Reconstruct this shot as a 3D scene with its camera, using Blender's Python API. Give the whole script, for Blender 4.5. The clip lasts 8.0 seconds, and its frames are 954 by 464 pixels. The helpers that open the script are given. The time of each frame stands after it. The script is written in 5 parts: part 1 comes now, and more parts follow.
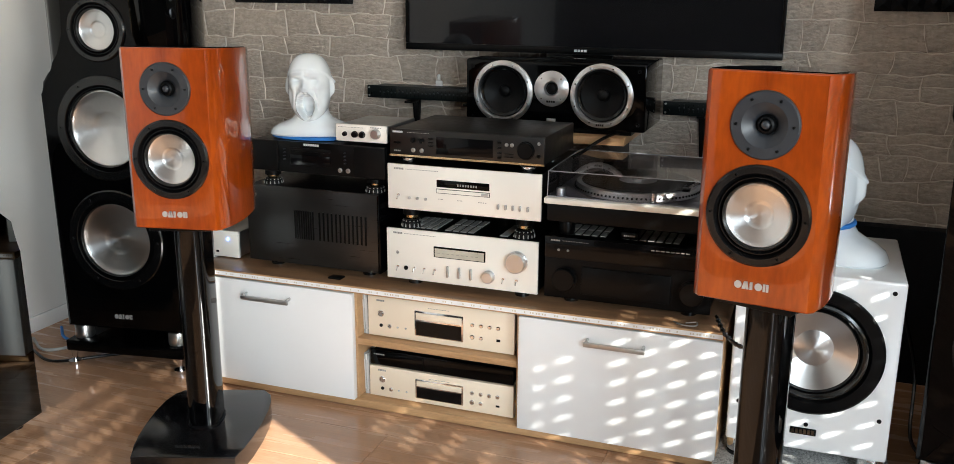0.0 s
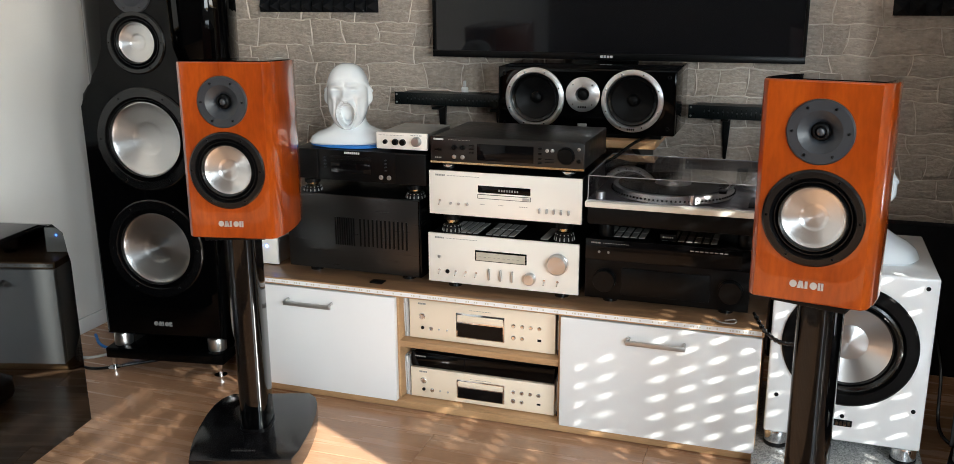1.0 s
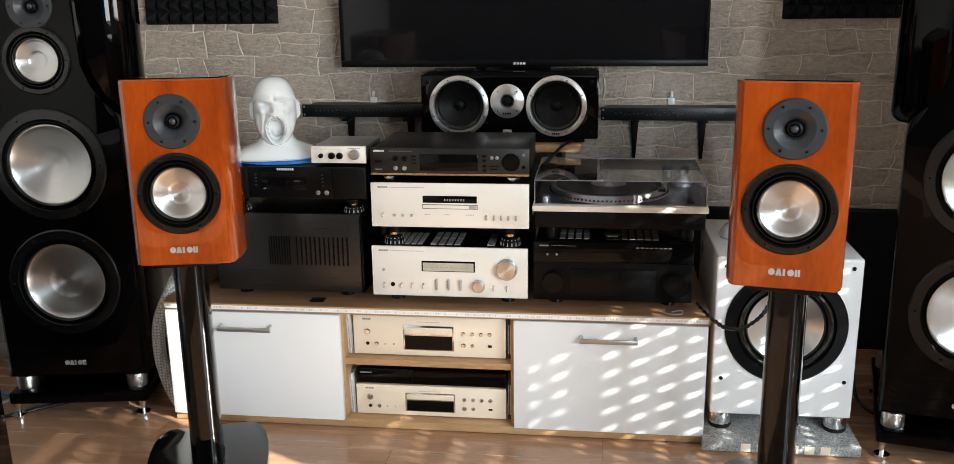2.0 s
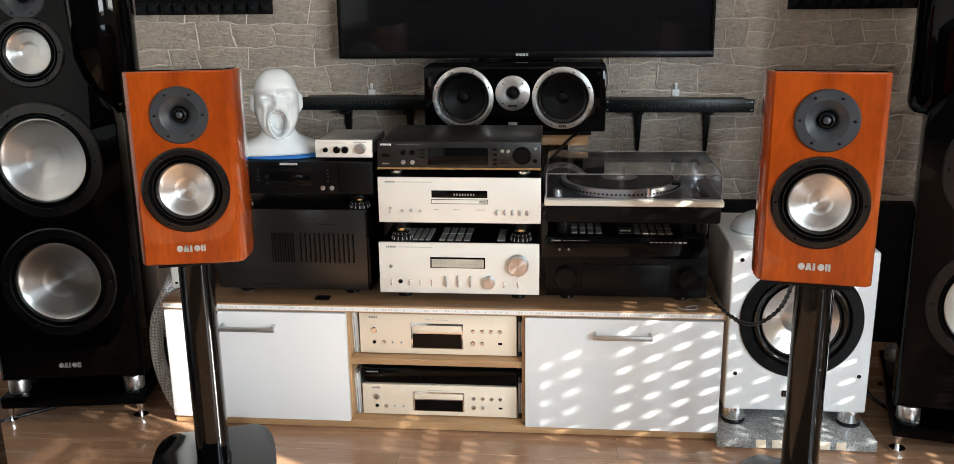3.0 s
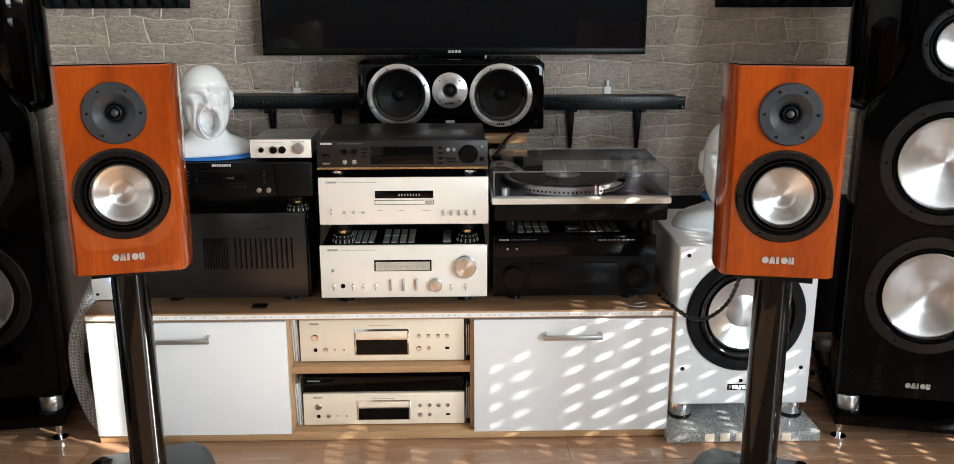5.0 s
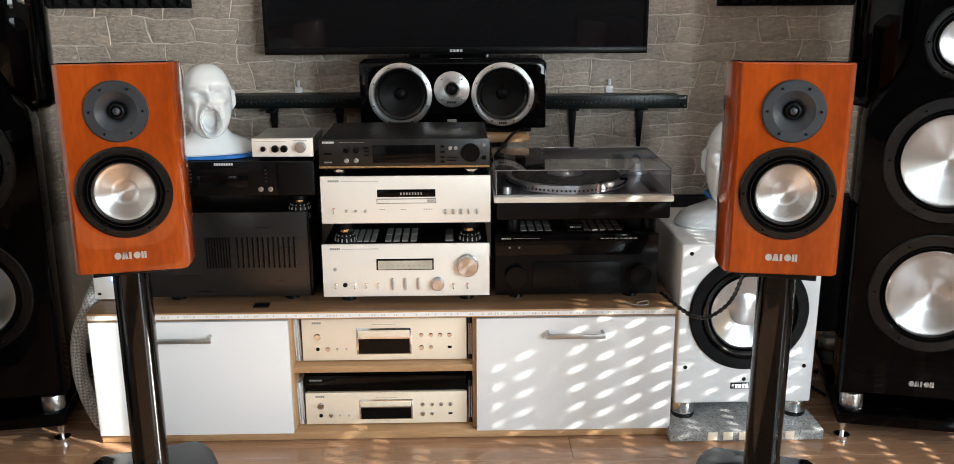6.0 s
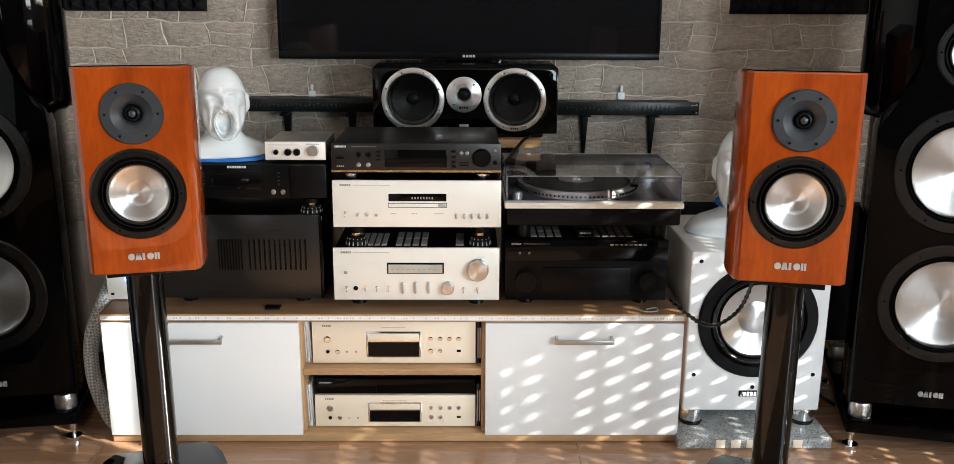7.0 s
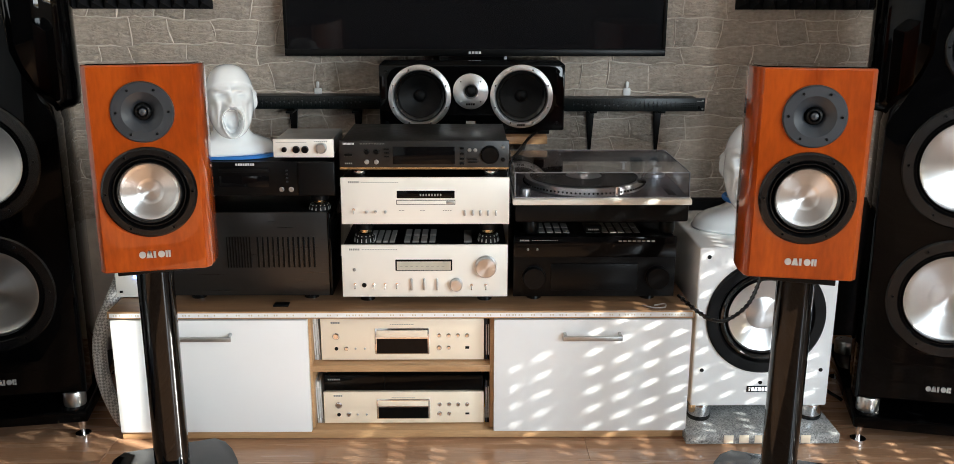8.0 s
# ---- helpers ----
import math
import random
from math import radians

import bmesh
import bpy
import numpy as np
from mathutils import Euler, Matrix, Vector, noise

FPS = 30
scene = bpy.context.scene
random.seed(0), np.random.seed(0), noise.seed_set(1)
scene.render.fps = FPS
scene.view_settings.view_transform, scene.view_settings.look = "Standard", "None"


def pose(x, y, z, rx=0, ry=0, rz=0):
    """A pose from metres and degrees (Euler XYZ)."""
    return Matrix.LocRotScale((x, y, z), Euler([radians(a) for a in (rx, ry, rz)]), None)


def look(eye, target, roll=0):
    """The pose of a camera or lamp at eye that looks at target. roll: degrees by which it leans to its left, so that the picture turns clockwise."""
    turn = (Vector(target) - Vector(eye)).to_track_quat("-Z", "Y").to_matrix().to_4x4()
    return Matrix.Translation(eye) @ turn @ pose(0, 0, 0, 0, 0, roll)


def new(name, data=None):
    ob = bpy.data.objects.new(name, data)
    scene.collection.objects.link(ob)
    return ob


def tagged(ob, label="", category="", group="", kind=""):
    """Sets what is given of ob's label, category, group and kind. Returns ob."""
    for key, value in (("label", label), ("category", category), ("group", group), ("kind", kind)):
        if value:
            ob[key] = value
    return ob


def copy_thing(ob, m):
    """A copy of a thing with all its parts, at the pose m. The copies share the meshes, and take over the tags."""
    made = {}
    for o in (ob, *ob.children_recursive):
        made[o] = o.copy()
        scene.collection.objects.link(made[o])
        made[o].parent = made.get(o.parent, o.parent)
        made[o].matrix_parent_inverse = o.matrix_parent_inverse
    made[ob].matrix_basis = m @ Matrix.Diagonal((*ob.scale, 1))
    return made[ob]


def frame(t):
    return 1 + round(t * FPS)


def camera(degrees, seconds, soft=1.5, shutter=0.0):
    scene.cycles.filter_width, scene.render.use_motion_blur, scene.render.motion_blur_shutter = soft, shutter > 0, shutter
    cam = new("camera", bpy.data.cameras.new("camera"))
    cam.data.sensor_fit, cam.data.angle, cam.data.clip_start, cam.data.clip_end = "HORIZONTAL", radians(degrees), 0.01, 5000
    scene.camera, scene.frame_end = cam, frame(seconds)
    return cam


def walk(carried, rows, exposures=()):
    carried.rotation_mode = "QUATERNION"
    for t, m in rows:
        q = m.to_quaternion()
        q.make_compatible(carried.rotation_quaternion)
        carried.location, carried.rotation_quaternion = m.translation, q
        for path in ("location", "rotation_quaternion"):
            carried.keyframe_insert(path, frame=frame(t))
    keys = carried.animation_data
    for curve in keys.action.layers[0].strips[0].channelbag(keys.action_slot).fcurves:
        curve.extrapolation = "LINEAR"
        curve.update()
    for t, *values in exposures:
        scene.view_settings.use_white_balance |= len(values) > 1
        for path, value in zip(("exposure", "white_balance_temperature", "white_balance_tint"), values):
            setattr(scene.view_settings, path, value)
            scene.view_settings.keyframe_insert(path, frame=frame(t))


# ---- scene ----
cam = camera(54.2, 8.0, soft=0.75, shutter=0.35)
PATH = [
    (0, (0.004, -0.094, 1.201), (-0.668, 1.718, 0.686), 0.3),
    (0.5, (-0.054, -0.157, 1.224), (-0.707, 1.66, 0.704), -0.1),
    (1, (-0.13, -0.212, 1.234), (-0.763, 1.613, 0.716), -0.3),
    (1.5, (-0.279, -0.246, 1.238), (-0.734, 1.632, 0.721), -0.2),
    (2, (-0.479, -0.294, 1.245), (-0.732, 1.624, 0.736), -0.8),
    (2.2, (-0.542, -0.307, 1.249), (-0.772, 1.612, 0.735), -0.7),
    (3.3, (-0.609, -0.216, 1.235), (-0.781, 1.705, 0.708), -0.9),
    (3.5, (-0.632, -0.2, 1.237), (-0.786, 1.722, 0.707), -1.0),
    (4, (-0.708, -0.184, 1.229), (-0.768, 1.742, 0.694), -0.9),
    (4.5, (-0.743, -0.186, 1.224), (-0.729, 1.742, 0.695), -0.3),
    (5.8, (-0.754, -0.188, 1.209), (-0.69, 1.743, 0.691), -0.1),
    (6, (-0.754, -0.186, 1.209), (-0.707, 1.745, 0.69), -0.2),
    (6.5, (-0.756, -0.192, 1.211), (-0.735, 1.74, 0.694), -0.1),
    (7, (-0.752, -0.197, 1.215), (-0.729, 1.736, 0.704), 0.3),
    (7.5, (-0.765, -0.202, 1.213), (-0.748, 1.731, 0.7), 0.2),
    (8, (-0.775, -0.199, 1.217), (-0.751, 1.732, 0.698), 0.1),
]
walk(cam, [(t, look(eye, target, roll)) for t, eye, target, roll in PATH])


# ---- world, sun, exposure ----
scene.view_settings.exposure = 2.18
scene.view_settings.use_white_balance = True
scene.view_settings.white_balance_temperature, scene.view_settings.white_balance_tint = 6050, 6
SUN_WAY = Vector((-1.0, 0.54, -0.49)).normalized()
world = bpy.data.worlds.new("sky")
scene.world = world
world.use_nodes = True
wn = world.node_tree.nodes
sky = wn.new("ShaderNodeTexSky")
sky.sky_type = 'NISHITA'
sky.sun_disc = False
sky.sun_elevation = math.asin(-SUN_WAY.z)
sky.sun_rotation = math.atan2(-SUN_WAY.x, -SUN_WAY.y)
world.node_tree.links.new(sky.outputs[0], wn["Background"].inputs[0])
wn["Background"].inputs[1].default_value = 0.12


def lamp(name, kind, m, energy, color, size=None):
    data = bpy.data.lights.new(name, kind)
    data.energy, data.color = energy, color
    if size:
        data.shape, data.size, data.size_y = 'RECTANGLE', size[0], size[1]
    ob = new(name, data)
    ob.matrix_world = m
    return ob


sun = lamp("sun", 'SUN', look((8, -4, 4), Vector((8, -4, 4)) + SUN_WAY), 5.0, (1.0, 0.94, 0.84))
sun.data.angle = radians(0.38)
# daylight in the side window's open lower half; added fill lamp further back
X0, X1, Y0, Y1, TOP = -2.55, 1.6, -3.2, 2.96, 2.5
lamp("side_window_light", 'AREA', look((1.75, -0.4, 1.25), (-1.5, -0.4, 1.25)), 15.0, (0.86, 0.94, 1.0), (1.3, 0.54))
lamp("rear_window_light", 'AREA', look((1.75, -2.1, 1.5), (-1.2, 1.5, 0.9)), 25.0, (0.9, 0.96, 1.0), (0.7, 1.3))


# ---- materials ----
def shader(name):
    m = bpy.data.materials.new(name)
    m.use_nodes = True
    return m, m.node_tree, m.node_tree.nodes["Principled BSDF"]


def set_in(node, **values):
    for k, v in values.items():
        node.inputs[k.replace("_", " ")].default_value = v


def noise_of(tree, scale, detail=4.0, stretch=(1, 1, 1), space="Object", distort=0.0):
    co = tree.nodes.new("ShaderNodeTexCoord")
    mp = tree.nodes.new("ShaderNodeMapping")
    mp.inputs["Scale"].default_value = stretch
    tx = tree.nodes.new("ShaderNodeTexNoise")
    set_in(tx, Scale=scale, Detail=detail, Distortion=distort)
    tree.links.new(co.outputs[space], mp.inputs[0])
    tree.links.new(mp.outputs[0], tx.inputs["Vector"])
    return tx


def ramp_of(tree, src, stops):
    r = tree.nodes.new("ShaderNodeValToRGB")
    e = r.color_ramp.elements
    while len(e) < len(stops):
        e.new(0.5)
    for el, (p, c) in zip(e, stops):
        el.position, el.color = p, (*c, 1)
    tree.links.new(src, r.inputs[0])
    return r


def mixed(tree, a, b, fac, mode='MIX'):
    n = tree.nodes.new("ShaderNodeMix")
    n.data_type, n.blend_type = 'RGBA', mode
    for sock, v in ((n.inputs[6], a), (n.inputs[7], b), (n.inputs[0], fac)):
        if isinstance(v, bpy.types.NodeSocket):
            tree.links.new(v, sock)
        else:
            sock.default_value = (*v, 1) if isinstance(v, tuple) else v
    return n.outputs[2]


def bump_of(tree, bsdf, src, strength, dist=0.002):
    b = tree.nodes.new("ShaderNodeBump")
    set_in(b, Strength=strength, Distance=dist)
    tree.links.new(src, b.inputs["Height"])
    tree.links.new(b.outputs[0], bsdf.inputs["Normal"])
    return b


def plain(name, color, rough, metal=0.0, coat=0.0, vary=0.12, scale=18.0, bump=0.0, fine=400.0, rough_vary=0.1):
    """A surface of one colour with blotches, uneven gloss and a fine grain."""
    m, t, b = shader(name)
    n = noise_of(t, scale)
    dark = tuple(c * (1 - vary) for c in color)
    light = tuple(min(1, c * (1 + vary)) for c in color)
    r = ramp_of(t, n.outputs[0], [(0.3, dark), (0.7, light)])
    t.links.new(r.outputs[0], b.inputs["Base Color"])
    rr = ramp_of(t, noise_of(t, scale * 3).outputs[0], [(0.3, (max(0, rough - rough_vary * rough),) * 3), (0.7, (rough + rough_vary * rough,) * 3)])
    t.links.new(rr.outputs[0], b.inputs["Roughness"])
    set_in(b, Metallic=metal, Coat_Weight=coat, Coat_Roughness=0.04)
    if bump:
        bump_of(t, b, noise_of(t, fine, 2).outputs[0], bump, 0.0006)
    return m


def wood(name, dark, light, rough, coat=0.0, along=(1, 1, 1), scale=6.0, bump=0.1, per_piece=0.0):
    m, t, b = shader(name)
    big = noise_of(t, scale, 5, along, distort=0.6)
    fine = noise_of(t, scale * 9, 3, along)
    c = ramp_of(t, big.outputs[0], [(0.25, dark), (0.75, light)]).outputs[0]
    c = mixed(t, c, ramp_of(t, fine.outputs[0], [(0.3, (0.78,) * 3), (0.65, (1.06,) * 3)]).outputs[0], 0.7, 'MULTIPLY')
    if per_piece:
        info = t.nodes.new("ShaderNodeObjectInfo")
        c = mixed(t, c, ramp_of(t, info.outputs["Random"], [(0, (1 - per_piece,) * 3), (1, (1 + per_piece * 0.4,) * 3)]).outputs[0], 1.0, 'MULTIPLY')
    t.links.new(c, b.inputs["Base Color"])
    rr = ramp_of(t, big.outputs[0], [(0.2, (rough * 0.85,) * 3), (0.8, (rough * 1.2,) * 3)])
    t.links.new(rr.outputs[0], b.inputs["Roughness"])
    set_in(b, Coat_Weight=coat, Coat_Roughness=0.05)
    if bump:
        bump_of(t, b, fine.outputs[0], bump, 0.0005)
    return m


def spun(name, color, rough):
    """Aluminium turned on a lathe: rings round the axis, highlights in a fan."""
    m, t, b = shader(name)
    set_in(b, Metallic=1.0, Roughness=rough, Anisotropic=0.8, Anisotropic_Rotation=0.25)
    tan = t.nodes.new("ShaderNodeTangent")
    tan.direction_type, tan.axis = 'RADIAL', 'Y'
    t.links.new(tan.outputs[0], b.inputs["Tangent"])
    n = noise_of(t, 9.0)
    r = ramp_of(t, n.outputs[0], [(0.3, tuple(c * 0.93 for c in color)), (0.7, color)])
    t.links.new(r.outputs[0], b.inputs["Base Color"])
    return m


M = {}
M["cherry"] = wood("cherry_veneer", (0.21, 0.028, 0.0015), (0.37, 0.062, 0.0026), 0.3, 1.0, (4.5, 4.5, 1.1), 3.2, 0.0)
M["cherry"].node_tree.nodes["Principled BSDF"].inputs["Specular IOR Level"].default_value = 0.1
M["cherry"].node_tree.nodes["Principled BSDF"].inputs["Coat Roughness"].default_value = 0.02
M["gloss"] = plain("black_piano_lacquer", (0.001, 0.001, 0.0011), 0.03, scale=6)
M["stand_gloss"] = plain("black_lacquered_metal", (0.001, 0.001, 0.0011), 0.03, scale=6)
M["rim"] = plain("black_driver_basket", (0.0025, 0.0025, 0.0027), 0.24, bump=0.05)
M["plate_gloss"] = plain("black_acrylic_plate", (0.003, 0.003, 0.0035), 0.12, scale=6)
M["satin"] = plain("black_satin", (0.0025, 0.0025, 0.0026), 0.32, bump=0.05)
M["matte"] = plain("black_plastic", (0.003, 0.003, 0.0031), 0.45, bump=0.15)
M["rubber"] = plain("rubber", (0.0035, 0.0035, 0.0036), 0.22, bump=0.05)
M["slate"] = plain("slate_grey_plastic", (0.02, 0.023, 0.028), 0.42, bump=0.15)
M["case"] = plain("black_painted_steel", (0.0013, 0.0013, 0.0014), 0.38, bump=0.25, fine=900)
M["brushed_black"] = wood("brushed_black_aluminium", (0.006, 0.0056, 0.0052), (0.01, 0.0094, 0.0086), 0.3, 0.0, (0.5, 1, 30), 12, 0.1)
M["brown_black"] = plain("anthracite_aluminium", (0.0085, 0.0075, 0.0064), 0.36, metal=0.1, bump=0.1)
M["cone"] = spun("spun_aluminium", (0.68, 0.68, 0.675), 0.33)
M["ring"] = spun("turned_ring", (0.74, 0.74, 0.74), 0.34)
M["chrome"] = plain("chrome", (0.75, 0.75, 0.76), 0.12, metal=1.0, vary=0.05)
M["steel"] = plain("brushed_steel", (0.5, 0.5, 0.49), 0.42, metal=1.0)
M["foot_steel"] = plain("turned_steel", (0.7, 0.69, 0.67), 0.3, metal=1.0)
M["brass"] = plain("brass", (0.62, 0.5, 0.3), 0.25, metal=1.0)
M["silver"] = plain("champagne_silver_aluminium", (0.88, 0.845, 0.765), 0.4, metal=0.12, vary=0.03, scale=3, bump=0.06, fine=900)
M["gold"] = plain("champagne_gold_aluminium", (0.92, 0.8, 0.625), 0.38, metal=0.12, vary=0.03, scale=3, bump=0.06, fine=900)
M["white"] = plain("white_laminate", (0.84, 0.84, 0.83), 0.26, vary=0.01, scale=4, bump=0.015, rough_vary=0.04)
M["white_lacquer"] = plain("white_lacquer", (0.8, 0.8, 0.79), 0.18, coat=0.5, vary=0.02, scale=4)
M["ceramic"] = plain("white_glazed_ceramic", (0.76, 0.79, 0.8), 0.2, coat=0.6, vary=0.04, scale=10)
M["plaster"] = plain("white_wall_paint", (0.74, 0.73, 0.7), 0.8, vary=0.04, scale=3, bump=0.4, fine=160)
# chosen dark so that black gloss reflects little of the unseen rear wall
M["taupe"] = plain("dark_unseen_wall", (0.045, 0.039, 0.034), 0.85, vary=0.06, scale=3, bump=0.3, fine=160)
M["beech"] = wood("beech_laminate", (0.42, 0.24, 0.11), (0.55, 0.34, 0.17), 0.4, 0.1, (1.2, 14, 14), 3.0)
M["walnut"] = wood("walnut_laminate", (0.16, 0.085, 0.042), (0.27, 0.155, 0.08), 0.32, 0.15, (1.2, 14, 14), 3.0)
M["floorboard"] = wood("laminate_floor", (0.37, 0.2, 0.11), (0.48, 0.285, 0.168), 0.26, 0.3, (1.0, 10, 10), 2.4, 0.05, 0.1)
M["display"] = plain("dark_display_glass", (0.003, 0.0028, 0.003), 0.08, vary=0.05)
M["screen"] = plain("screen_glass", (0.006, 0.006, 0.007), 0.1, coat=0.3, vary=0.05)
M["meter"] = plain("meter_face", (0.5, 0.47, 0.38), 0.3)
M["chip"] = plain("light_chip", (0.6, 0.53, 0.4), 0.4)
M["mark"] = plain("printed_white", (0.6, 0.6, 0.6), 0.5)
M["mark_dim"] = plain("printed_grey", (0.28, 0.27, 0.25), 0.5)
M["blue"] = plain("blue_felt", (0.03, 0.17, 0.5), 0.8, bump=0.4)
M["foam"] = plain("acoustic_foam", (0.012, 0.012, 0.013), 0.95, bump=0.6, fine=250)
M["mesh_band"] = plain("black_fabric", (0.02, 0.02, 0.02), 0.9, bump=0.5)
M["green"] = plain("dark_green_anodised", (0.003, 0.006, 0.006), 0.35, metal=0.2)
M["card"] = plain("paper_sleeves", (0.42, 0.42, 0.4), 0.5, vary=0.3, scale=60)
M["yellow"] = plain("yellow_paper", (0.75, 0.5, 0.05), 0.5)
M["navy"] = plain("navy_paper", (0.03, 0.05, 0.09), 0.4)
M["vinyl"] = plain("record_vinyl", (0.01, 0.01, 0.01), 0.25)

for key in ("satin", "matte", "case", "foam", "screen", "display"):
    M[key].node_tree.nodes["Principled BSDF"].inputs["Specular IOR Level"].default_value = 0.13

M["gloss"].node_tree.nodes["Principled BSDF"].inputs["Specular IOR Level"].default_value = 0.13
M["stand_gloss"].node_tree.nodes["Principled BSDF"].inputs["Specular IOR Level"].default_value = 0.3
M["badge"] = plain("satin_silver", (0.5, 0.5, 0.49), 0.3, metal=0.5)
# silver deck as dimmed under the dust cover, put into the colour
M["deck"] = plain("dimmed_deck_grey", (0.06, 0.058, 0.062), 0.35)

# smoked acrylic
m, t, b = shader("smoked_acrylic")
set_in(b, Base_Color=(0.8, 0.79, 0.82, 1), Roughness=0.03, Transmission_Weight=1.0, IOR=1.3)
M["acrylic"] = m

M["acrylic_edge"] = plain("acrylic_edge", (0.3, 0.3, 0.32), 0.15)
m, t, b = shader("dark_mirror_lacquer")
set_in(b, Base_Color=(0.07, 0.075, 0.078, 1), Metallic=1.0)
rr = ramp_of(t, noise_of(t, 5).outputs[0], [(0.3, (0.02,) * 3), (0.7, (0.045,) * 3)])
t.links.new(rr.outputs[0], b.inputs["Roughness"])
M["dark_mirror"] = m

# stone facing
m, t, b = shader("stone_facing")
info = t.nodes.new("ShaderNodeObjectInfo")
c1 = ramp_of(t, noise_of(t, 6, 5, (1, 1, 1.8), "Generated").outputs[0], [(0.25, (0.42, 0.35, 0.287)), (0.55, (0.505, 0.432, 0.358)), (0.8, (0.6, 0.523, 0.443))]).outputs[0]
c2 = mixed(t, c1, ramp_of(t, noise_of(t, 70, 5).outputs[0], [(0.3, (0.8,) * 3), (0.7, (1.1,) * 3)]).outputs[0], 0.8, 'MULTIPLY')
c3 = mixed(t, c2, ramp_of(t, info.outputs["Random"], [(0, (0.9, 0.9, 0.9)), (1, (1.08, 1.07, 1.05))]).outputs[0], 1.0, 'MULTIPLY')
t.links.new(c3, b.inputs["Base Color"])
set_in(b, Roughness=0.62)
rough_relief = mixed(t, noise_of(t, 14, 8, (1, 1, 3.0), distort=1.6).outputs[0], noise_of(t, 110, 6, (1, 1, 1.5)).outputs[0], 0.25)
bump_of(t, b, rough_relief, 0.9, 0.018)
M["stone"] = m
M["mortar"] = plain("mortar", (0.68, 0.61, 0.53), 0.7, bump=0.5, fine=200)

# granite
m, t, b = shader("grey_granite")
v = t.nodes.new("ShaderNodeTexVoronoi")
v.inputs["Scale"].default_value = 280
co = t.nodes.new("ShaderNodeTexCoord")
t.links.new(co.outputs["Object"], v.inputs["Vector"])
g1 = ramp_of(t, v.outputs["Color"], [(0.1, (0.19, 0.19, 0.19)), (0.5, (0.36, 0.36, 0.35)), (0.9, (0.52, 0.52, 0.5))]).outputs[0]
g2 = mixed(t, g1, ramp_of(t, noise_of(t, 9, 4).outputs[0], [(0.35, (0.6,) * 3), (0.65, (1.1,) * 3)]).outputs[0], 0.8, 'MULTIPLY')
t.links.new(g2, b.inputs["Base Color"])
set_in(b, Roughness=0.25)
M["granite"] = m

# braided sleeve, a diamond weave of grey and white
m, t, b = shader("braided_sleeve")
co = t.nodes.new("ShaderNodeTexCoord")
mp = t.nodes.new("ShaderNodeMapping")
mp.inputs["Rotation"].default_value = (0, radians(45), 0)
t.links.new(co.outputs["Object"], mp.inputs[0])
ck = t.nodes.new("ShaderNodeTexChecker")
set_in(ck, Scale=150.0, Color1=(0.62, 0.61, 0.58, 1), Color2=(0.28, 0.27, 0.26, 1))
t.links.new(mp.outputs[0], ck.inputs[0])
t.links.new(ck.outputs[0], b.inputs["Base Color"])
set_in(b, Roughness=0.6)
M["braid"] = m

# blue pilot lamp
m, t, b = shader("blue_pilot_lamp")
set_in(b, Base_Color=(0.02, 0.05, 0.4, 1), Emission_Color=(0.1, 0.25, 1.0, 1), Emission_Strength=6.0)
M["led"] = m

# ---- building helpers ----
ORIGIN = {}


def thing(name, at=(0, 0, 0), label="", category="", group="", kind=""):
    ob = new(name)
    ob.empty_display_size = 0.05
    ob.location = at
    ORIGIN[ob] = Vector(at)
    return tagged(ob, label, category, group, kind)


def part(name, bm, material, parent=None, label="", smooth=True):
    """One mesh object under a thing or part; the bmesh is in the thing's own world coordinates."""
    org = ORIGIN[parent] if parent else Vector()
    if org.length:
        bmesh.ops.translate(bm, verts=bm.verts, vec=-org)
    bmesh.ops.recalc_face_normals(bm, faces=bm.faces)
    me = bpy.data.meshes.new(name)
    bm.to_mesh(me)
    bm.free()
    if smooth:
        me.shade_smooth()
        me.set_sharp_from_angle(angle=radians(38))
    me.materials.append(M[material])
    ob = new(name, me)
    ob.parent = parent
    ORIGIN[ob] = org
    return tagged(ob, label)


def again(name, source, parent, shift):
    """Another part on the same mesh."""
    ob = new(name, source.data)
    ob.parent = parent
    ob.location = shift
    ORIGIN[ob] = ORIGIN[parent]
    return ob


def box(x0, x1, y0, y1, z0, z1, bevel=0.0, seg=2, bm=None):
    bm = bm or bmesh.new()
    m = Matrix.Translation(((x0 + x1) / 2, (y0 + y1) / 2, (z0 + z1) / 2)) @ Matrix.Diagonal((x1 - x0, y1 - y0, z1 - z0, 1))
    made = bmesh.ops.create_cube(bm, size=1, matrix=m)
    if bevel:
        edges = list({e for v in made["verts"] for e in v.link_edges})
        bmesh.ops.bevel(bm, geom=edges, offset=bevel, segments=seg, affect='EDGES', profile=0.5)
    return bm


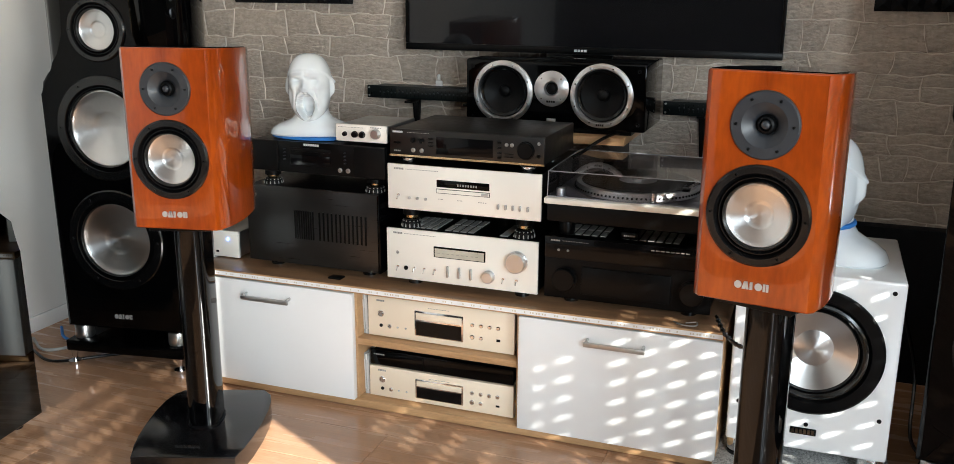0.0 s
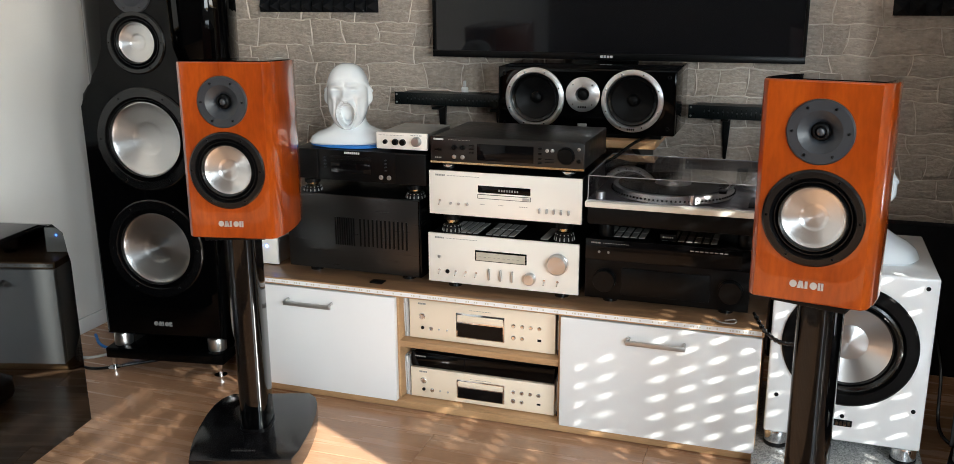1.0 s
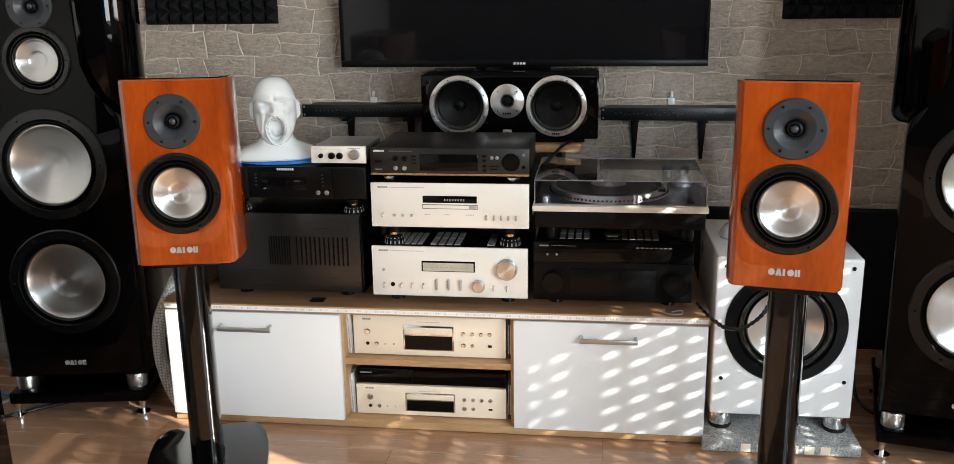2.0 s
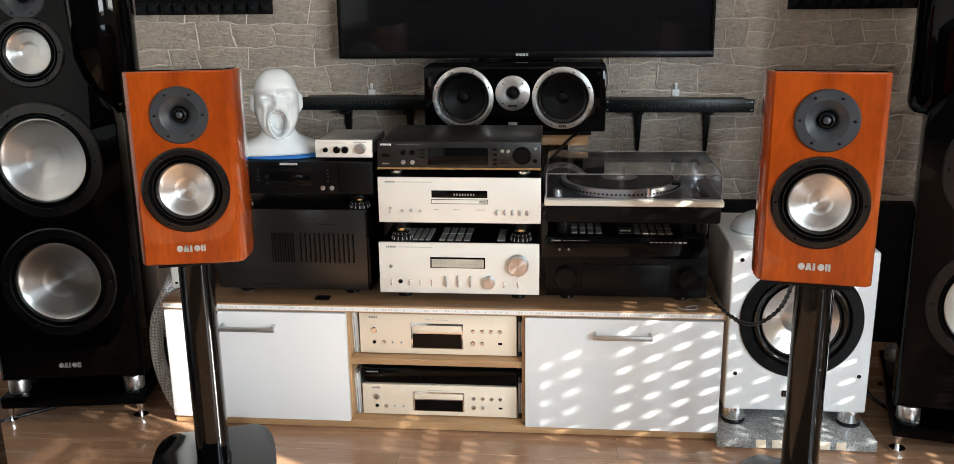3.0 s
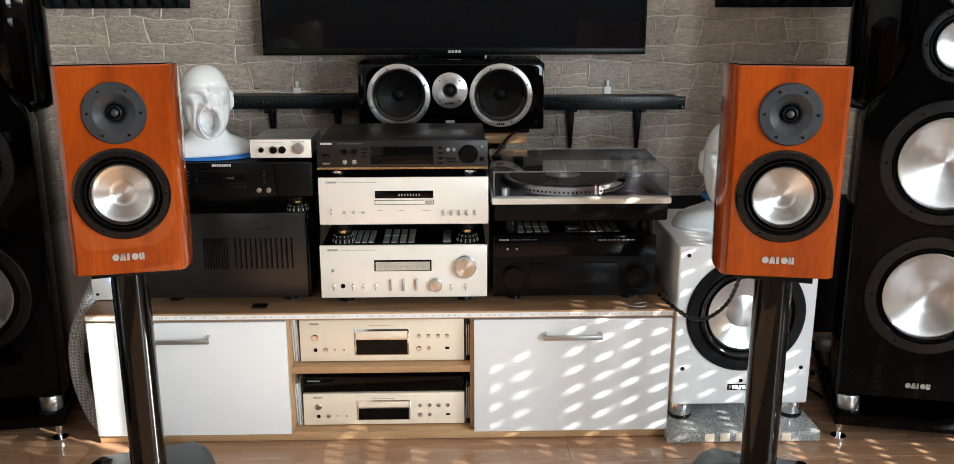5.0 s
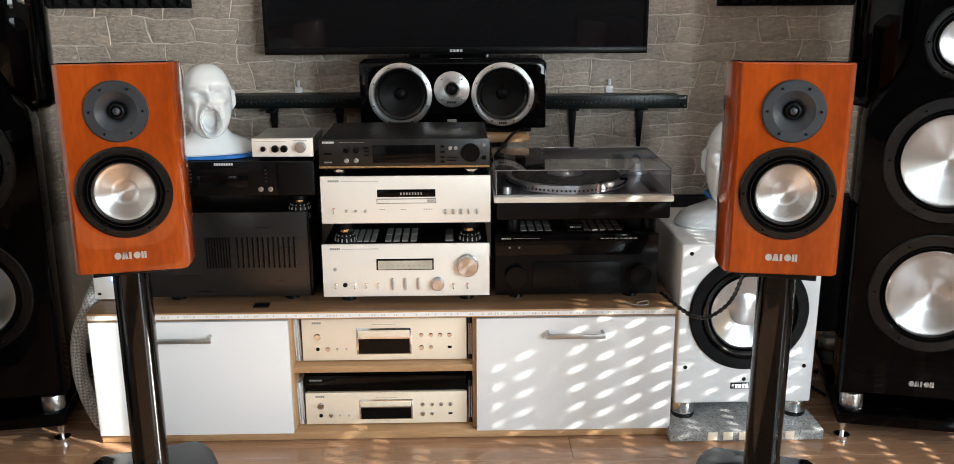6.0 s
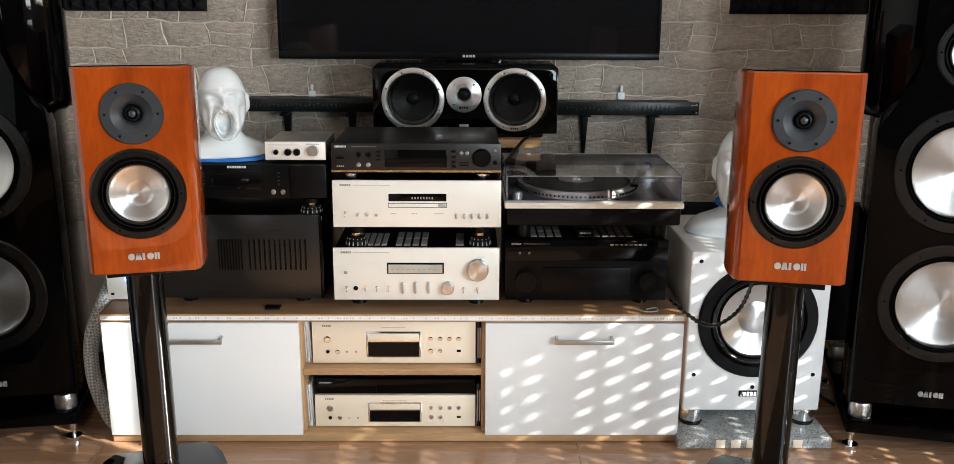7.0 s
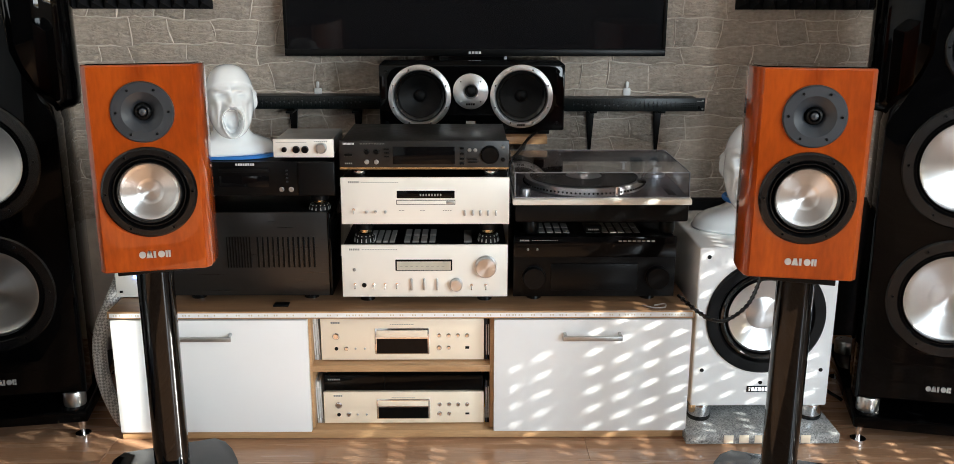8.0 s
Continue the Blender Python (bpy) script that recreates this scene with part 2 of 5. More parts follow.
def lathe(prof, cx=0.0, cy=0.0, cz=0.0, n=48, axis="y", bm=None):
    """Revolves (radius, height) pairs; along y the height runs towards the back, along z upwards."""
    bm = bm or bmesh.new()
    rings = []
    for r, h in prof:
        if r < 1e-6:
            p = (cx, cy + h, cz) if axis == "y" else (cx, cy, cz + h)
            rings.append([bm.verts.new(p)])
            continue
        ring = []
        for i in range(n):
            a = 2 * math.pi * i / n
            c, s = r * math.cos(a), r * math.sin(a)
            ring.append(bm.verts.new((cx + c, cy + h, cz + s) if axis == "y" else (cx + c, cy + s, cz + h)))
        rings.append(ring)
    for a, b_ in zip(rings, rings[1:]):
        for i in range(n):
            j = (i + 1) % n
            q = [a[i % len(a)], a[j % len(a)], b_[j % len(b_)], b_[i % len(b_)]]
            q = list(dict.fromkeys(q))
            if len(q) > 2:
                bm.faces.new(q)
    return bm


def prism(outline, z0, z1, bevel=0.0, axis="z", bm=None):
    """An outline of (a, b) pairs drawn out along z, or along y when axis is y (then a is x and b is z)."""
    bm = bm or bmesh.new()

    def at(p, h):
        return (p[0], p[1], h) if axis == "z" else (p[0], h, p[1])

    lo = [bm.verts.new(at(p, z0)) for p in outline]
    hi = [bm.verts.new(at(p, z1)) for p in outline]
    faces = [bm.faces.new(lo), bm.faces.new(hi)]
    n = len(outline)
    for i in range(n):
        bm.faces.new((lo[i], lo[(i + 1) % n], hi[(i + 1) % n], hi[i]))
    if bevel:
        edges = [e for f in faces for e in f.edges]
        bmesh.ops.bevel(bm, geom=edges, offset=bevel, segments=3, affect='EDGES', profile=0.5)
    return bm


def tube(points, r, n=10, bm=None):
    """A round rod through points."""
    bm = bm or bmesh.new()
    pts = [Vector(p) for p in points]
    rings = []
    for i, p in enumerate(pts):
        d = (pts[min(i + 1, len(pts) - 1)] - pts[max(i - 1, 0)]).normalized()
        u = d.cross(Vector((0.31, 0.87, 0.38))).normalized()
        w = d.cross(u)
        rings.append([bm.verts.new(p + r * (math.cos(2 * math.pi * k / n) * u + math.sin(2 * math.pi * k / n) * w)) for k in range(n)])
    for a, b_ in zip(rings, rings[1:]):
        for k in range(n):
            bm.faces.new((a[k], a[(k + 1) % n], b_[(k + 1) % n], b_[k]))
    bm.faces.new(rings[0]), bm.faces.new(rings[-1])
    return bm


def spline(ctrl, n=12):
    """Catmull-Rom through the control points."""
    c = [Vector(p) for p in ctrl]
    c = [2 * c[0] - c[1]] + c + [2 * c[-1] - c[-2]]
    out = []
    for i in range(1, len(c) - 2):
        for k in range(n):
            t_ = k / n
            out.append(0.5 * (2 * c[i] + (c[i + 1] - c[i - 1]) * t_ + (2 * c[i - 1] - 5 * c[i] + 4 * c[i + 1] - c[i + 2]) * t_ ** 2
                              + (3 * c[i] - c[i - 1] - 3 * c[i + 1] + c[i + 2]) * t_ ** 3))
    out.append(c[-2])
    return out


def bars(x0, x1, y, z, h, count, fill=0.75, depth=0.001, bm=None):
    """A row of small blocks that stands for a line of writing or a badge."""
    bm = bm or bmesh.new()
    step = (x1 - x0) / count
    for i in range(count):
        a = x0 + i * step
        box(a, a + step * fill, y - depth, y + 0.0005, z - h / 2, z + h / 2, bm=bm)
    return bm

# ---- room ----


def structure(name, bm, material, label, category, smooth=False):
    ob = part(name, bm, material, None, label, smooth)
    return tagged(ob, category=category, kind="structure")


subfloor = structure("floor", box(X0 - 0.2, X1 + 0.2, Y0 - 0.2, Y1 + 0.2, -0.15, -0.012), "matte", "warm brown laminate floor with sun spots", "floor")
structure("ceiling", box(X0 - 0.2, X1 + 0.2, Y0 - 0.2, Y1 + 0.2, TOP, TOP + 0.15), "plaster", "white painted room ceiling", "ceiling")
wall_back = structure("wall_north", box(X0 - 0.2, X1 + 0.2, Y1, Y1 + 0.2, -0.012, TOP), "mortar", "grey-beige stone-faced wall behind the television", "wall")
structure("wall_west", box(X0 - 0.2, X0, Y0, Y1, -0.012, TOP), "plaster", "plain white painted side wall", "wall")
# unseen east wall shaping the sun: two shuttered openings, an added one for fill
E1, E2, GAP0, PIER, GAP1 = -1.1, 1.65, 0.364, 0.46, 0.918
ZL, ZH, Z1 = 0.1, 2.15, 1.95
bm = box(X1, X1 + 0.2, Y0, -2.5, -0.012, TOP)
box(X1, X1 + 0.2, -1.7, E1, -0.012, TOP, bm=bm)
box(X1, X1 + 0.2, -2.5, -1.7, -0.012, 0.8, bm=bm)
box(X1, X1 + 0.2, -2.5, -1.7, 2.2, TOP, bm=bm)
box(X1, X1 + 0.2, E2, Y1, -0.012, TOP, bm=bm)
box(X1, X1 + 0.2, E1, E2, ZH, TOP, bm=bm)
box(X1, X1 + 0.2, E1, E2, -0.012, ZL, bm=bm)
box(X1, X1 + 0.2, GAP0, PIER, ZL, ZH, bm=bm)
# added sill and headers that keep sun off the near floor and devices
box(X1, X1 + 0.2, E1, GAP0, ZL, 0.95, bm=bm)
box(X1, X1 + 0.2, E1, 0.23, 1.89, ZH, bm=bm)
box(X1, X1 + 0.2, 0.23, GAP0, 2.07, ZH, bm=bm)
box(X1, X1 + 0.2, PIER, GAP1, 1.43, ZH, bm=bm)
box(X1, X1 + 0.2, GAP1, E2, Z1, ZH, bm=bm)
box(X1 + 0.08, X1 + 0.12, GAP1, GAP1 + 0.025, ZL, Z1, bm=bm)
structure("wall_east", bm, "plaster", "unseen white side wall with openings placed to shape the sun", "wall")
# unseen rear wall, added dark to hold reflections down
bm = box(X0, X1, Y0 - 0.2, Y0, -0.012, TOP)
structure("wall_south", bm, "taupe", "unseen rear wall, kept dark for the gloss reflections", "wall")


def shutter(name, ya, yb, za, zb):
    """A lowered roller shutter: slats with a row of light slots each."""
    pitch, step, slot_w, slot_h = 0.055, 0.041, 0.0205, 0.0112
    top = thing(name, (X1 + 0.1, (ya + yb) / 2, za), "grey roller shutter with rows of light slots", "roller shutter", kind="structure")
    z = za
    while z < zb - 0.001:
        bm = bmesh.new()
        x_in, x_out = X1 + 0.095, X1 + 0.105
        n = int((yb - ya) / step)
        solid0, solid1 = z, z + pitch - slot_h
        box(x_in, x_out, ya, yb, solid0, solid1, bm=bm)
        y = ya
        for i in range(n):
            a = ya + i * step
            box(x_in + 0.002, x_out - 0.002, y, a + step - slot_w, solid1, z + pitch, bm=bm)
            y = a + step
        box(x_in + 0.002, x_out - 0.002, y, yb, solid1, z + pitch, bm=bm)
        part("slat", bm, "slate", top, smooth=False)
        z += pitch
    return top


shutter("window_1", GAP1 + 0.025, E2, ZL, Z1)
shutter("window_3", PIER - 0.004, GAP1, ZL, 1.43)
shutter("window_2", E1, 0.28, 1.54, 1.88)


# ---- stand loudspeaker ----
SCREW = {}


def drill(ob, holes, y=0.0, depth=0.05):
    """Cuts round driver holes (x, z, radius) into a cabinet's front."""
    bm = bmesh.new()
    for x, z, r in holes:
        lathe([(0, -0.03), (r, -0.03), (r, depth), (0, depth)], x, y, z, 48, bm=bm)
    bmesh.ops.recalc_face_normals(bm, faces=bm.faces)
    me = bpy.data.meshes.new("cutter")
    bm.to_mesh(me)
    bm.free()
    cutter = new("cutter", me)
    mod = ob.modifiers.new("holes", 'BOOLEAN')
    mod.operation, mod.object, mod.solver = 'DIFFERENCE', cutter, 'EXACT'
    bpy.context.view_layer.update()
    done = bpy.data.meshes.new_from_object(ob.evaluated_get(bpy.context.evaluated_depsgraph_get()))
    ob.modifiers.clear()
    ob.data = done
    done.shade_smooth()
    done.set_sharp_from_angle(angle=radians(38))
    bpy.data.objects.remove(cutter)
    return ob


def screws(parent, cx, cz, r, count, y, size=0.003, phase=0.0):
    for i in range(count):
        a = 2 * math.pi * (i + phase) / count
        p = (cx + r * math.cos(a), y, cz + r * math.sin(a))
        if size not in SCREW:
            SCREW[size] = part("screw", lathe([(0, -0.002), (size * 0.45, -0.002), (size * 0.5, -0.0005), (size, -0.0018), (size * 1.15, 0.001)], n=10), "chrome" if size < 0.0025 else "satin", parent)
            SCREW[size].location = p
        else:
            again("screw", SCREW[size], parent, p)


def woofer(sp, x, z, R, rc, cone="cone", y=0.0, rim="rim", count=6, name="woofer", cap=0.42, label=""):
    """A cone driver let into a baffle: basket rim, rubber surround, cone with its centre dish, screws."""
    rim_in = R * 0.8
    w = part(name, lathe([(R, 0.002), (R, -0.004), (R - 0.004, -0.008), (rim_in + 0.004, -0.008), (rim_in, -0.003), (rim_in - 0.002, 0.012)], x, y, z, 64), rim, sp, label)
    prof = [(rim_in, 0.004)]
    steps = 14
    for i in range(steps + 1):
        u = i / steps
        r = rim_in - 0.001 + (rc - rim_in) * u
        prof.append((r, 0.004 - 0.011 * abs(math.sin(math.pi * 2 * u)) * (0.6 if u < 0.5 else 1.0)))
    part("surround", lathe(prof, x, y, z, 64), "rubber", w)
    d = rc * 0.17
    rq = rc * cap

    def dish(r):
        return 0.003 + d * (1 - (r / rc) ** 1.6)

    prof = [(rc + 0.001, 0.003), (rc * 0.97, 0.0025)] + [(rc + (rq - rc) * u, dish(rc + (rq - rc) * u)) for u in (0.1, 0.3, 0.5, 0.7, 0.9, 1.0)]
    prof += [(rq * 0.97, dish(rq) + 0.0006), (rq * 0.7, dish(rq * 0.7)), (rq * 0.35, dish(rq * 0.35)), (0, dish(0))]
    part("cone", lathe(prof, x, y, z, 64), cone, w)
    screws(w, x, z, (R + rim_in) / 2, count, y - 0.008, 0.0032 if R > 0.12 else 0.0026)
    return w


def tweeter(sp, x, z, R, y=0.0, plate="slate", throat=0.5):
    tw = part("tweeter", lathe([(R, 0.002), (R, -0.004), (R - 0.003, -0.007), (R * 0.66, -0.007), (R * 0.62, -0.005), (R * throat * 0.8, 0.002), (R * 0.3, 0.01), (R * 0.29, 0.012)], x, y, z, 56), plate, sp)
    part("dome", lathe([(R * 0.3, 0.011), (R * 0.26, 0.008), (R * 0.24, 0.002), (R * 0.18, 0.0), (R * 0.17, 0.006), (R * 0.1, 0.001), (0, -0.001)], x, y, z, 40), "matte", tw)
    screws(tw, x, z, R * 0.82, 6, y - 0.007, 0.0026)
    part("phase_plug", lathe([(R * 0.13, 0.002), (R * 0.11, -0.001), (R * 0.05, -0.003), (0, -0.0035)], x, y, z, 24), "slate", tw, "small grey centre plug")
    return tw


def curved_box(w0, w1, w2, depth, h, cut=0.012):
    """The plan of a cabinet with bowed sides: width at the baffle, at its widest, at the back."""
    right = [(w0 / 2 - cut, 0.0), (w0 / 2, cut)]
    for i in range(1, 9):
        u = i / 8
        wid = (1 - u) ** 2 * w0 + 2 * u * (1 - u) * (2 * w1 - (w0 + w2) / 2) + u * u * w2
        right.append((wid / 2, cut + u * (depth - cut)))
    left = [(-x, y) for x, y in reversed(right)]
    return prism(right + left, 0, h, 0.004)


def badge(parent, x, z, w, h, y, material="badge"):
    """Raised metal badge of plain round and slanted shapes."""
    bm = bmesh.new()
    r = h * 0.5
    for cx in (-0.42, 0.2):
        prism([(x + cx * w + r * 0.95 * math.cos(a), z + r * math.sin(a)) for a in (math.pi * i / 6 for i in range(12))], y - 0.002, y + 0.001, axis="y", bm=bm)
    for a, b_, lean in ((-0.3, -0.2, 0.06), (-0.17, -0.09, -0.05), (-0.06, 0.02, 0.0), (0.335, 0.405, 0.0), (0.43, 0.5, 0.0)):
        prism([(x + a * w, z - r), (x + b_ * w, z - r), (x + (b_ + lean) * w, z + r), (x + (a + lean) * w, z + r)], y - 0.002, y + 0.001, axis="y", bm=bm)
    bmesh.ops.recalc_face_normals(bm, faces=bm.faces)
    return part("badge", bm, material, parent, "small raised metal badge", smooth=False)


def stand_speaker():
    sp = thing("bookshelf_speaker", label="glossy cherry wood bookshelf loudspeaker on a black stand", category="loudspeaker", group="cherry loudspeakers")
    bm = curved_box(0.2236, 0.236, 0.16, 0.31, 0.43, 0.011)
    for v_ in bm.verts:
        if v_.co.z > 0.3:
            v_.co.z -= 0.055 * v_.co.y
    drill(part("body", bm, "cherry", sp), ((0, 0.3355, 0.047), (0, 0.1702, 0.085)))
    bm = prism([(-0.102, 0.016), (0.102, 0.016), (0.108, 0.12), (0.097, 0.22), (0.075, 0.3), (-0.075, 0.3), (-0.097, 0.22), (-0.108, 0.12)], 0.4295, 0.432)
    for v_ in bm.verts:
        v_.co.z -= 0.055 * v_.co.y
    part("top_plate", bm, "gloss", sp)
    tweeter(sp, 0, 0.3355, 0.0619)
    woofer(sp, 0, 0.1702, 0.0947, 0.06)
    badge(sp, 0.0, 0.037, 0.061, 0.0145, 0.0)
    part("rating_label", box(0.1125, 0.1172, 0.1, 0.128, 0.27, 0.31), "mark", sp, "small pale sticker")
    return sp


def speaker_stand():
    st = thing("speaker_stand", label="glossy black loudspeaker stand with an oval column", category="speaker stand", group="speaker stands")
    right = [(0.13, -0.213), (0.141, -0.16), (0.149, -0.1), (0.153, -0.03), (0.153, 0.05), (0.147, 0.11), (0.136, 0.155), (0.112, 0.185)]
    left = [(-x, y) for x, y in reversed(right)]
    part("base_plate", prism(right + left, 0.012, 0.066, 0.003), "plate_gloss", st)
    for x, y in ((0.1, -0.17), (-0.1, -0.17), (0.09, 0.14), (-0.09, 0.14)):
        part("foot", lathe([(0, 0), (0.014, 0), (0.014, 0.013), (0, 0.013)], x, y, 0, 16, "z"), "rubber", st)
    ell = []
    for i in range(56):
        c, q = math.cos(2 * math.pi * i / 56), math.sin(2 * math.pi * i / 56)
        ell.append((0.04 * math.copysign(abs(c) ** 0.62, c), 0.058 * math.copysign(abs(q) ** 0.62, q)))
    part("column", prism(ell, 0.0655, 0.614), "stand_gloss", st)
    part("collar", prism([(1.06 * x, 1.03 * y) for x, y in ell], 0.0655, 0.071, 0.002), "satin", st)
    part("top_plate", box(-0.075, 0.075, -0.1, 0.1, 0.613, 0.626, 0.002), "satin", st)
    part("badge", bars(-0.035, 0.03, -0.16, 0.067, 0.008, 6), "chrome", st, "small engraved metal badge")
    return st


YAW_L, YAW_R = 12.2, -10.2
sp = stand_speaker()
sp.matrix_world = pose(-1.4258, 1.6849, 0.6265, 0, 0, YAW_L)
copy_thing(sp, pose(-0.0894, 1.6197, 0.6265, 0, 0, YAW_R))
st = speaker_stand()
st.matrix_world = pose(-1.4729, 1.8073, 0, 0, 0, 19.8)
copy_thing(st, pose(-0.0544, 1.7324, 0, 0, 0, -18.9))


# ---- floor-standing towers ----
def tower():
    tw = thing("floor_speaker", label="tall black gloss floor loudspeaker with silver cones on chrome feet", category="loudspeaker", group="floor loudspeakers")
    # wide bowed lower body, a waisted front baffle, and a rounded pod behind its narrow head
    low = [(0.19, 0.055), (0.2, 0.075), (0.192, 0.2), (0.165, 0.36), (0.12, 0.5)]
    body = part("body", prism(low + [(-x, y) for x, y in reversed(low)], 0.126, 0.89, 0.012), "gloss", tw)
    right = [(0.205, 0.126), (0.205, 0.87), (0.2, 0.908), (0.18, 0.935), (0.148, 0.957), (0.126, 0.987), (0.116, 1.05), (0.103, 1.5)]
    left = [(-x, z) for x, z in reversed(right)]
    baffle = part("baffle", prism(right + left, 0.0, 0.08, 0.012, axis="y"), "gloss", tw)
    up = [(0.11, 0.05), (0.2, 0.075), (0.234, 0.105), (0.24, 0.13), (0.236, 0.17), (0.216, 0.24), (0.17, 0.34), (0.11, 0.44)]
    part("upper_pod", prism(up + [(-x, y) for x, y in reversed(up)], 0.89, 1.5, 0.03), "gloss", tw)
    drill(body, ((0, 0.7724, 0.149), (0, 0.4245, 0.149)), depth=0.12)
    drill(baffle, ((0, 0.7724, 0.149), (0, 0.4245, 0.149), (0, 1.0646, 0.086), (0, 1.21, 0.05)), depth=0.12)
    for z in (0.7724, 0.4245):
        woofer(tw, 0, z, 0.16, 0.1154)
    woofer(tw, 0, 1.0646, 0.094, 0.0588, name="midrange")
    tweeter(tw, 0, 1.21, 0.062)
    badge(tw, 0.0, 0.172, 0.06, 0.015, 0.0)
    part("plinth", box(-0.205, 0.205, -0.02, 0.52, 0.048, 0.085, 0.006), "gloss", tw)
    for x in (-0.165, 0.165):
        for y in (0.03, 0.45):
            leg = part("foot_cylinder", lathe([(0, 0.084), (0.029, 0.084), (0.03, 0.088), (0.03, 0.122), (0.028, 0.126), (0, 0.126)], x, y, 0, 28, "z"), "foot_steel", tw)
            spike = part("spike", lathe([(0, 0.0), (0.02, 0.0), (0.021, 0.012), (0.006, 0.014), (0.009, 0.03), (0.012, 0.05), (0, 0.05)], x * 1.13, y - 0.035, 0, 20, "z"), "chrome", tw)
    return tw


lt = tower()
lt.matrix_world = pose(-2.017, 2.134, 0, 0, 0, 9)
copy_thing(lt, pose(0.4803, 2.0694, 0, 0, 0, -13.35))


# ---- black gloss cabinet by the west wall, mirror-like side ----
def side_box():
    out = []
    for z, y in ((0.0, 1.80), (0.48, 1.79), (0.56, 1.775), (0.6, 1.735), (0.612, 1.68)):
        out.append((y, z))
    th = thing("subwoofer", (-2.2, 1.4, 0), "glossy black box loudspeaker standing by the white wall", "subwoofer")
    bm = bmesh.new()
    prof = out + [(0.95, 0.612), (0.95, 0.0)]
    lo = [bm.verts.new((-2.45, y, z + 0.02)) for y, z in prof]
    hi = [bm.verts.new((-1.985, y, z + 0.02)) for y, z in prof]
    fs = [bm.faces.new(lo), bm.faces.new(hi)]
    for i in range(len(prof)):
        j = (i + 1) % len(prof)
        bm.faces.new((lo[i], lo[j], hi[j], hi[i]))
    bmesh.ops.bevel(bm, geom=[e for f in fs for e in f.edges], offset=0.008, segments=3, affect='EDGES', profile=0.5)
    part("body", bm, "gloss", th)
    face = [(y - 0.008 if y > 1.2 else y + 0.01, min(z + 0.028, 0.622)) for y, z in prof]
    bm = bmesh.new()
    lo = [bm.verts.new((-1.9855, y, z)) for y, z in face]
    hi = [bm.verts.new((-1.9825, y, z)) for y, z in face]
    bm.faces.new(lo), bm.faces.new(hi)
    for i in range(len(face)):
        j = (i + 1) % len(face)
        bm.faces.new((lo[i], lo[j], hi[j], hi[i]))
    part("side_panel", bm, "dark_mirror", th, "mirror-bright dark side panel")
    for x in (-2.4, -2.03):
        for y in (1.0, 1.74):
            part("foot", lathe([(0, 0), (0.02, 0), (0.02, 0.021), (0, 0.021)], x, y, 0, 16, "z"), "rubber", th)
    th.location, th.rotation_euler = (-2.142, 1.319, 0), (0, 0, radians(8))


side_box()


# ---- sideboard ----
CL, CR, CY, CB = -1.716, -0.172, 2.14, 2.62
sb = thing("sideboard", (-0.95, 2.3, 0), "low sideboard with white flap doors and wooden top", "sideboard")
top = part("top_board", box(CL - 0.004, CR + 0.004, CY - 0.012, CB, 0.354, 0.376, 0.0015), "walnut", sb, "brown walnut-look top board")
edge = part("edge_strip", box(CL - 0.004, CR + 0.004, CY - 0.0155, CY - 0.0122, 0.356, 0.3755, 0.0005), "beech", top, "pale edge band with a taped light strip")
random.seed(4)
x, chip = CL + 0.012, None
while x < CR - 0.02:
    for dx in (0.0, 0.0065) if random.random() < 0.5 else (0.0,):
        if chip is None:
            chip = part("light_chip", box(x, x + 0.0032, CY - 0.0172, CY - 0.0152, 0.3635, 0.3678), "chip", edge, smooth=False)
            chip_x = x
        else:
            again("light_chip", chip, edge, (x + dx - chip_x, 0, 0))
    x += random.choice((0.0165, 0.025, 0.033))
part("light_tape", box(CL + 0.002, CR - 0.002, CY - 0.0165, CY - 0.0154, 0.3595, 0.3715), "white", edge, "white light tape")
part("side_panel", box(CL, CL + 0.018, CY + 0.004, CB, 0.03, 0.354, 0.001), "white", sb)
part("side_panel", box(CR - 0.018, CR, CY + 0.004, CB, 0.03, 0.354, 0.001), "beech", sb)
part("divider", box(-1.206, -1.19, CY + 0.004, CB, 0.03, 0.354, 0.001), "beech", sb)
part("divider", box(-0.71, -0.692, CY + 0.004, CB, 0.03, 0.354, 0.001), "beech", sb)
part("bottom_board", box(CL, CR, CY - 0.004, CB, 0.003, 0.026, 0.001), "beech", sb)
part("shelf", box(-1.19, -0.71, CY + 0.002, CB, 0.196, 0.215, 0.001), "beech", sb)
part("back_panel", box(CL, CR, CB, CB + 0.006, 0.01, 0.37), "walnut", sb)


def flap(x0, x1, hx):
    d = part("door", box(x0, x1, CY - 0.016, CY + 0.003, 0.0275, 0.351, 0.0015), "white", sb)
    h = tube([(hx, CY - 0.016, 0.313), (hx, CY - 0.036, 0.311)], 0.0045, 8)
    tube([(hx + 0.146, CY - 0.016, 0.313), (hx + 0.146, CY - 0.036, 0.311)], 0.0045, 8, h)
    box(hx - 0.006, hx + 0.152, CY - 0.041, CY - 0.034, 0.3, 0.313, 0.002, bm=h)
    part("handle", h, "steel", d, "brushed steel bar handle")


flap(CL + 0.001, -1.196, -1.545)
flap(-0.7, CR - 0.001, -0.512)


